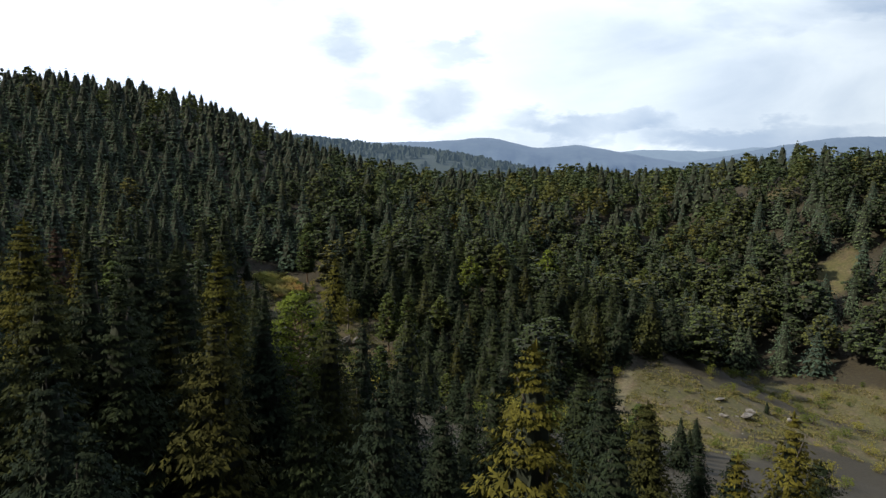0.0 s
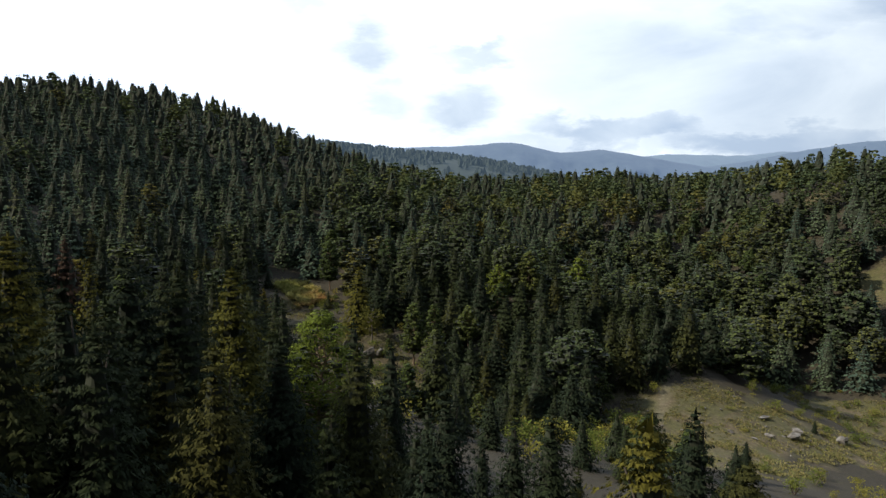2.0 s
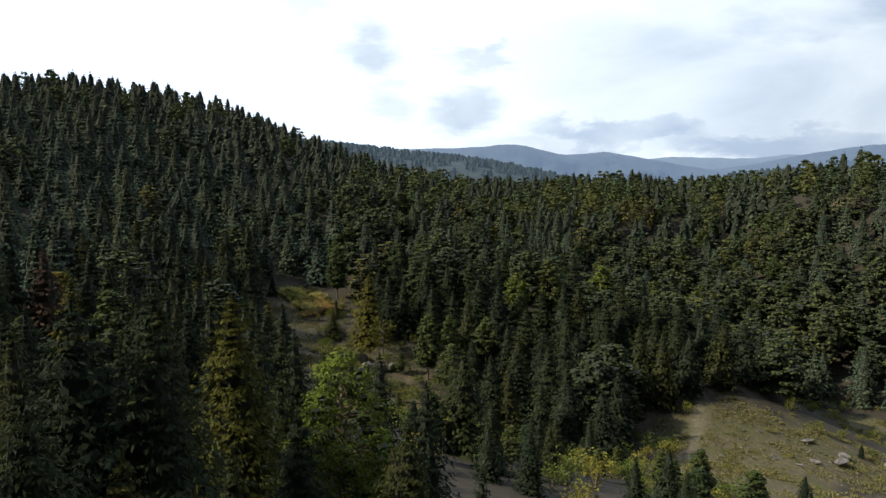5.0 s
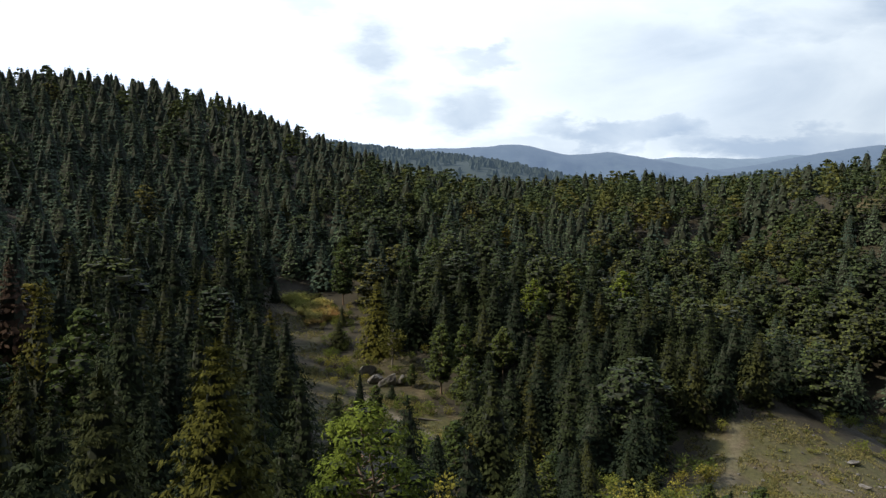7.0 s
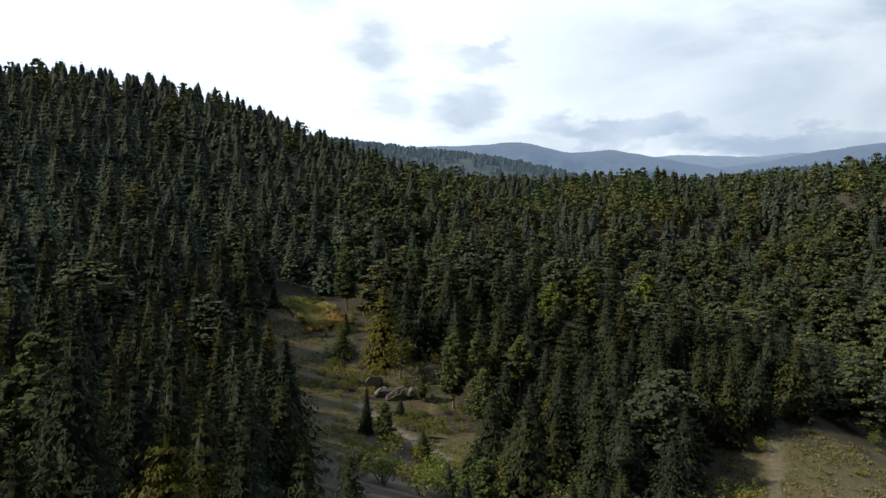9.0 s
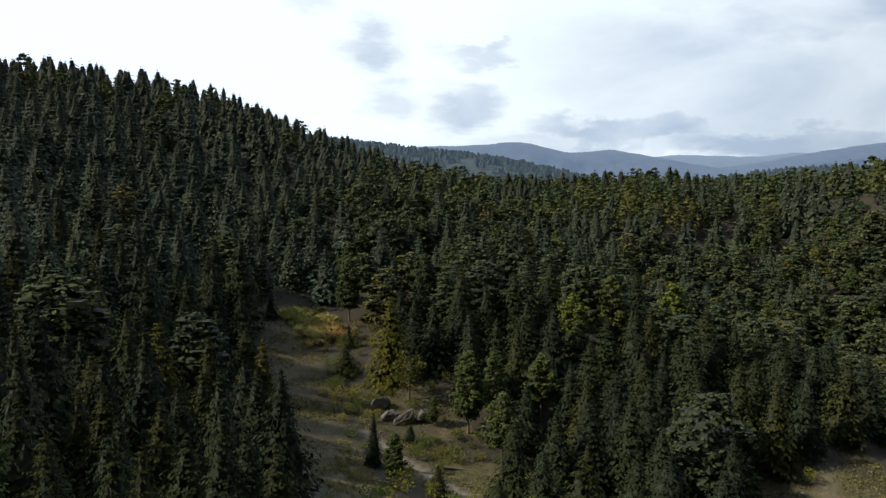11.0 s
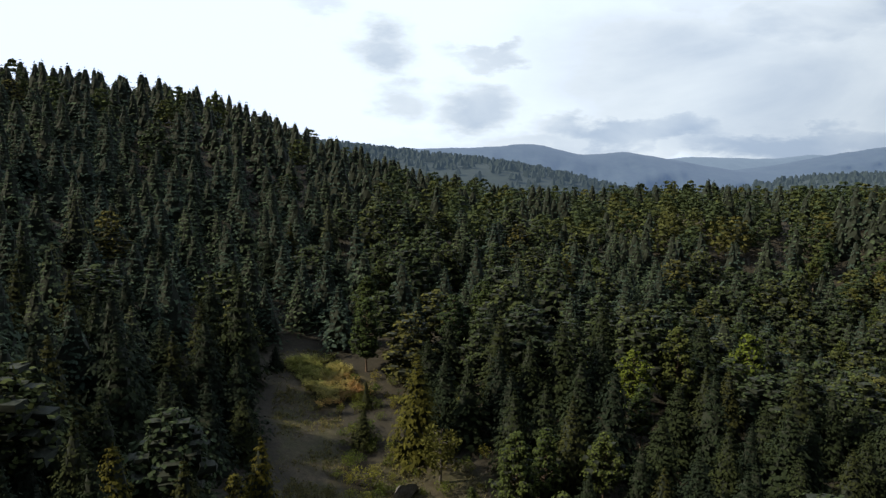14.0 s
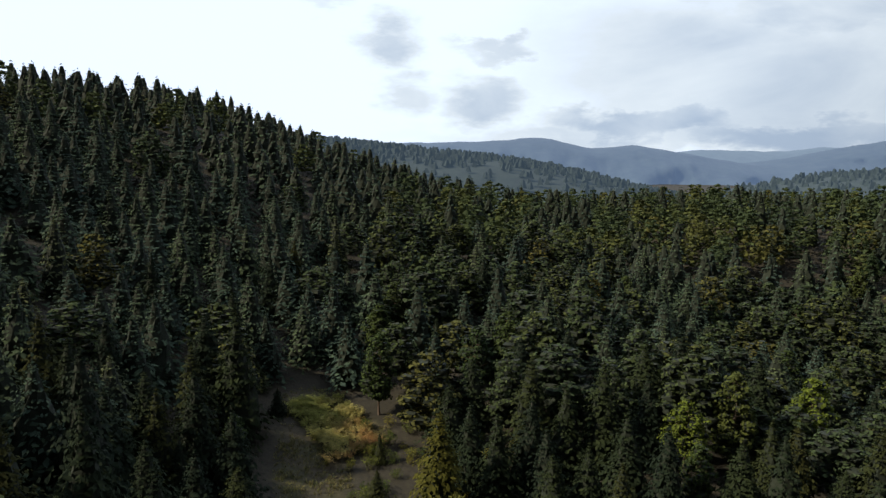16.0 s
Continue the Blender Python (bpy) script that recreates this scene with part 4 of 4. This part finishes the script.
for x, y in scatter((46, 98, 146, 188), 6.2, 38, lambda x, y: open_ground(np.float64(x), np.float64(y)) > 0.4 and noise.noise(Vector((x * 0.11, y * 0.11, 7))) > -0.05):
    shrub(x, y, rng.uniform(0.4, 0.9), rng.uniform(2.2, 3.6), "low dark spreading shrub on the stony field")


def frond_clump(seed):
    """Bracken: arching fronds of paired leaflets, one metre high."""
    s = Sprays(seed)
    r = s.rng
    for k in range(26):
        a, lean = r.uniform(0, 6.28), r.uniform(0.35, 1.1)
        root = np.array((r.uniform(-0.8, 0.8), r.uniform(-0.8, 0.8), 0))
        out = np.array((math.cos(a), math.sin(a), 0))
        side = np.array((-math.sin(a), math.cos(a), 0))
        for j in range(7):
            q = 0.3 + 0.7 * j / 6
            at = root + out * lean * q * q + np.array((0, 0, r.uniform(0.8, 1.1) * (q - 0.38 * q * q) * 1.5))
            for sign in (-1, 1):
                span = 0.42 * (1.15 - q)
                s.kite(at, (side * sign + out * 0.4 + np.array((0, 0, -0.15))) * span, out * span * 0.28 + np.array((0, 0, 0.08 * span)), 0.45)
    return s.arrays()


FRONDS = [frond_clump(240 + k) for k in range(3)]


def bracken_patch():
    """Yellowing bracken, turning rusty towards the east."""
    verts, faces, tint, n = [], [], [], 0
    for x, y in scatter((-68, -40, 214, 238), 1.4, 41, lambda x, y: ((x + 55) * 0.6 - (y - 226) * 0.8) ** 2 < 100 and ((x + 55) * 0.8 + (y - 226) * 0.6) ** 2 < 30):
        v, f = FRONDS[rng.randint(3)]
        size, a = rng.uniform(1.1, 2.0), rng.uniform(0, 6.28)
        c, s = math.cos(a) * size, math.sin(a) * size
        verts.append(v @ np.array(((c, s, 0), (-s, c, 0), (0, 0, size))) + (x, y, float(height(x, y)) - 0.05))
        faces.append(f + n)
        n += len(v)
        tint.append(np.full(len(v), np.clip((x + 61) / 15 + rng.uniform(-0.25, 0.25), 0, 1)))
    me = mesh_of("bracken", np.concatenate(verts), np.concatenate(faces), [BRACKEN], {"tint": np.concatenate(tint)})
    tagged(new("bracken", me), "yellow and rusty autumn bracken on the slope", "fern", kind="stuff")


bracken_patch()


def rock_mesh(seed, rough=0.35):
    """A weathered boulder about one metre across, faceted and cracked."""
    bm = bmesh.new()
    bmesh.ops.create_icosphere(bm, subdivisions=3, radius=0.5)
    r = np.random.RandomState(seed)
    planes = [(Vector(unit(r.normal(size=3))), r.uniform(0.2, 0.4)) for _ in range(15)]
    for v in bm.verts:
        for n, d in planes:
            over = v.co.dot(n) - d
            if over > 0:
                v.co -= n * over * 0.985
        v.co += v.co.normalized() * 0.16 * rough * noise.fractal(v.co * 6 + Vector((seed, 0, 0)), 0.8, 2.0, 4)
    me = bpy.data.meshes.new("boulder")
    bm.to_mesh(me)
    bm.free()
    me.materials.append(ROCK)
    return me


ROCKS = [rock_mesh(300 + k) for k in range(5)]


def boulder(x, y, size, label="grey weathered limestone boulder in dry grass", sink=0.3, turn=None):
    b = new("boulder", ROCKS[rng.randint(len(ROCKS))])
    sx, sy, sz = size
    b.matrix_basis = pose(x, y, float(height(x, y)) + sz * (0.5 - sink), rng.uniform(-12, 12), rng.uniform(-12, 12), rng.uniform(0, 360) if turn is None else turn) @ Matrix.Diagonal((sx, sy, sz, 1))
    return tagged(b, label, "rock", "rocks")


for x, y, sx, sy, sz, turn in ((-33.5, 190.5, 7.0, 2.6, 5.2, 50), (-31.0, 187.5, 4.0, 3.0, 3.2, 20), (-27.6, 187.0, 6.0, 2.4, 4.8, 35), (-24.8, 189.0, 4.5, 3.0, 3.0, 70), (-20.5, 207.0, 7.0, 4.0, 3.2, 10)):
    boulder(x, y, (sx, sy, sz), "grey limestone outcrop above the track", 0.35, turn)
for x, y, sx, sy, sz in ((75.5, 166.0, 5, 3, 3.2), (78.0, 170.0, 3.5, 2.5, 2.2), (91.0, 174.5, 4, 3, 3.4), (93.0, 177.0, 3, 2, 2.2), (71.5, 173.0, 4.5, 2.4, 1.6), (68.5, 163.0, 3.2, 2.0, 1.2), (64.0, 159.5, 2.8, 2.0, 1.1), (59.0, 161.0, 2.2, 1.4, 0.9)):
    boulder(x, y, (sx, sy, sz), "grey limestone boulder on the stony field")
for x, y in scatter((42, 84, 152, 182), 3.4, 43, lambda x, y: open_ground(np.float64(x), np.float64(y)) > 0.5):
    w = rng.uniform(0.25, 0.9)
    boulder(x, y, (w * 1.4, w, w * 0.6), "small pale stone lying on the field", 0.25)


def grass_tufts():
    """Dry grass over the clearings."""
    r = np.random.RandomState(77)
    s = Sprays(77)
    tint = []
    for cx, cy, ra, rb, turn in list(CLEARINGS.values())[:11]:
        c, sn = math.cos(radians(turn)), math.sin(radians(turn))
        for _ in range(int(ra * rb * 20)):
            q, a = math.sqrt(r.uniform()) * 1.1, r.uniform(0, 6.28)
            u, v = ra * q * math.cos(a), rb * q * math.sin(a)
            x, y = cx + u * c - v * sn, cy + u * sn + v * c
            if noise.noise(Vector((x * 0.16, y * 0.16, 0))) + 0.5 * noise.noise(Vector((x * 0.6, y * 0.6, 3))) < r.uniform(-0.25, 0.35) or track_near(np.float64(x), np.float64(y)) < 1.2:
                continue
            z = float(height(x, y))
            shade = r.uniform()
            for k in range(4):
                b, h = r.uniform(0, 6.28), r.uniform(0.2, 0.5)
                s.kite((x + 0.2 * math.cos(b), y + 0.2 * math.sin(b), z - 0.03), (0.25 * math.cos(b), 0.25 * math.sin(b), h), (-0.09 * math.sin(b), 0.09 * math.cos(b), 0), 0.4)
                tint += [shade] * 4
    v, f = s.arrays()
    tagged(new("grass", mesh_of("grass", v, f, [GRASS], {"tint": tint})), "dry yellow-green grass tufts over the clearings", "grass", kind="stuff")


grass_tufts()

# a fallen trunk beside the track, and a broken old pine on the knoll
log_line = [(-21.0, 172.6), (-18.0, 173.4), (-14.5, 174.0)]
v, f = tube([(x, y, float(height(x, y)) + 0.2) for x, y in log_line], [0.26, 0.22, 0.14], 9)
tagged(new("fallen_log", mesh_of("fallen_log", v, f, [DEAD_WOOD], smooth=True)), "pale weathered fallen trunk lying by the track", "log")


def broken_pine(x, y, top):
    """A pine with a snapped head, bare grey limbs and a few green pads left."""
    r = np.random.RandomState(9)
    g = float(height(x, y))
    tall = top - g
    t = new("old_pine")
    t.matrix_basis = Matrix.Translation((x, y, g - 0.1))
    pieces = [tube([(0, 0, -0.3), (0.2, 0, tall * 0.4), (-0.1, 0.2, tall * 0.75), (0.3, 0.1, tall)], [0.3, 0.24, 0.16, 0.05], 8)]
    s = Sprays(9)
    for k in range(26):
        a, q = k * 2.4 + r.uniform(-0.4, 0.4), 0.35 + 0.63 * k / 26
        length = tall * r.uniform(0.16, 0.34) * (1.3 - 0.5 * q)
        tip = np.array((math.cos(a) * length, math.sin(a) * length, q * tall + length * r.uniform(-0.1, 0.35)))
        mid = tip * np.array((0.5, 0.5, 0)) + np.array((0, 0, q * tall + r.uniform(-0.2, 0.2)))
        pieces.append(tube([(0, 0, q * tall), mid, tip], [0.07, 0.05, 0.015], 5))
        if k % 5 != 4:
            for _ in range(64):
                d = unit(r.normal(size=3) + np.array((0, 0, 0.4)))
                span = r.uniform(0.4, 0.75)
                s.kite(tip + d * np.array((1, 1, 0.5)) * r.uniform(0.1, 1.1), unit(d + 0.4 * r.normal(size=3)) * span, unit(np.cross(d, r.normal(size=3))) * span * 0.28, 0.5)
    part("trunk", mesh_of("trunk", *join(pieces), [DEAD_WOOD], smooth=True), t, "bare grey trunk with twisted limbs")
    part("crown", mesh_of("crown", *s.arrays(), [PINE]), t)
    tagged(t, "half-bare old pine with twisted grey limbs on the knoll", "tree")


broken_pine(-28.0, 194.6, 1.9)
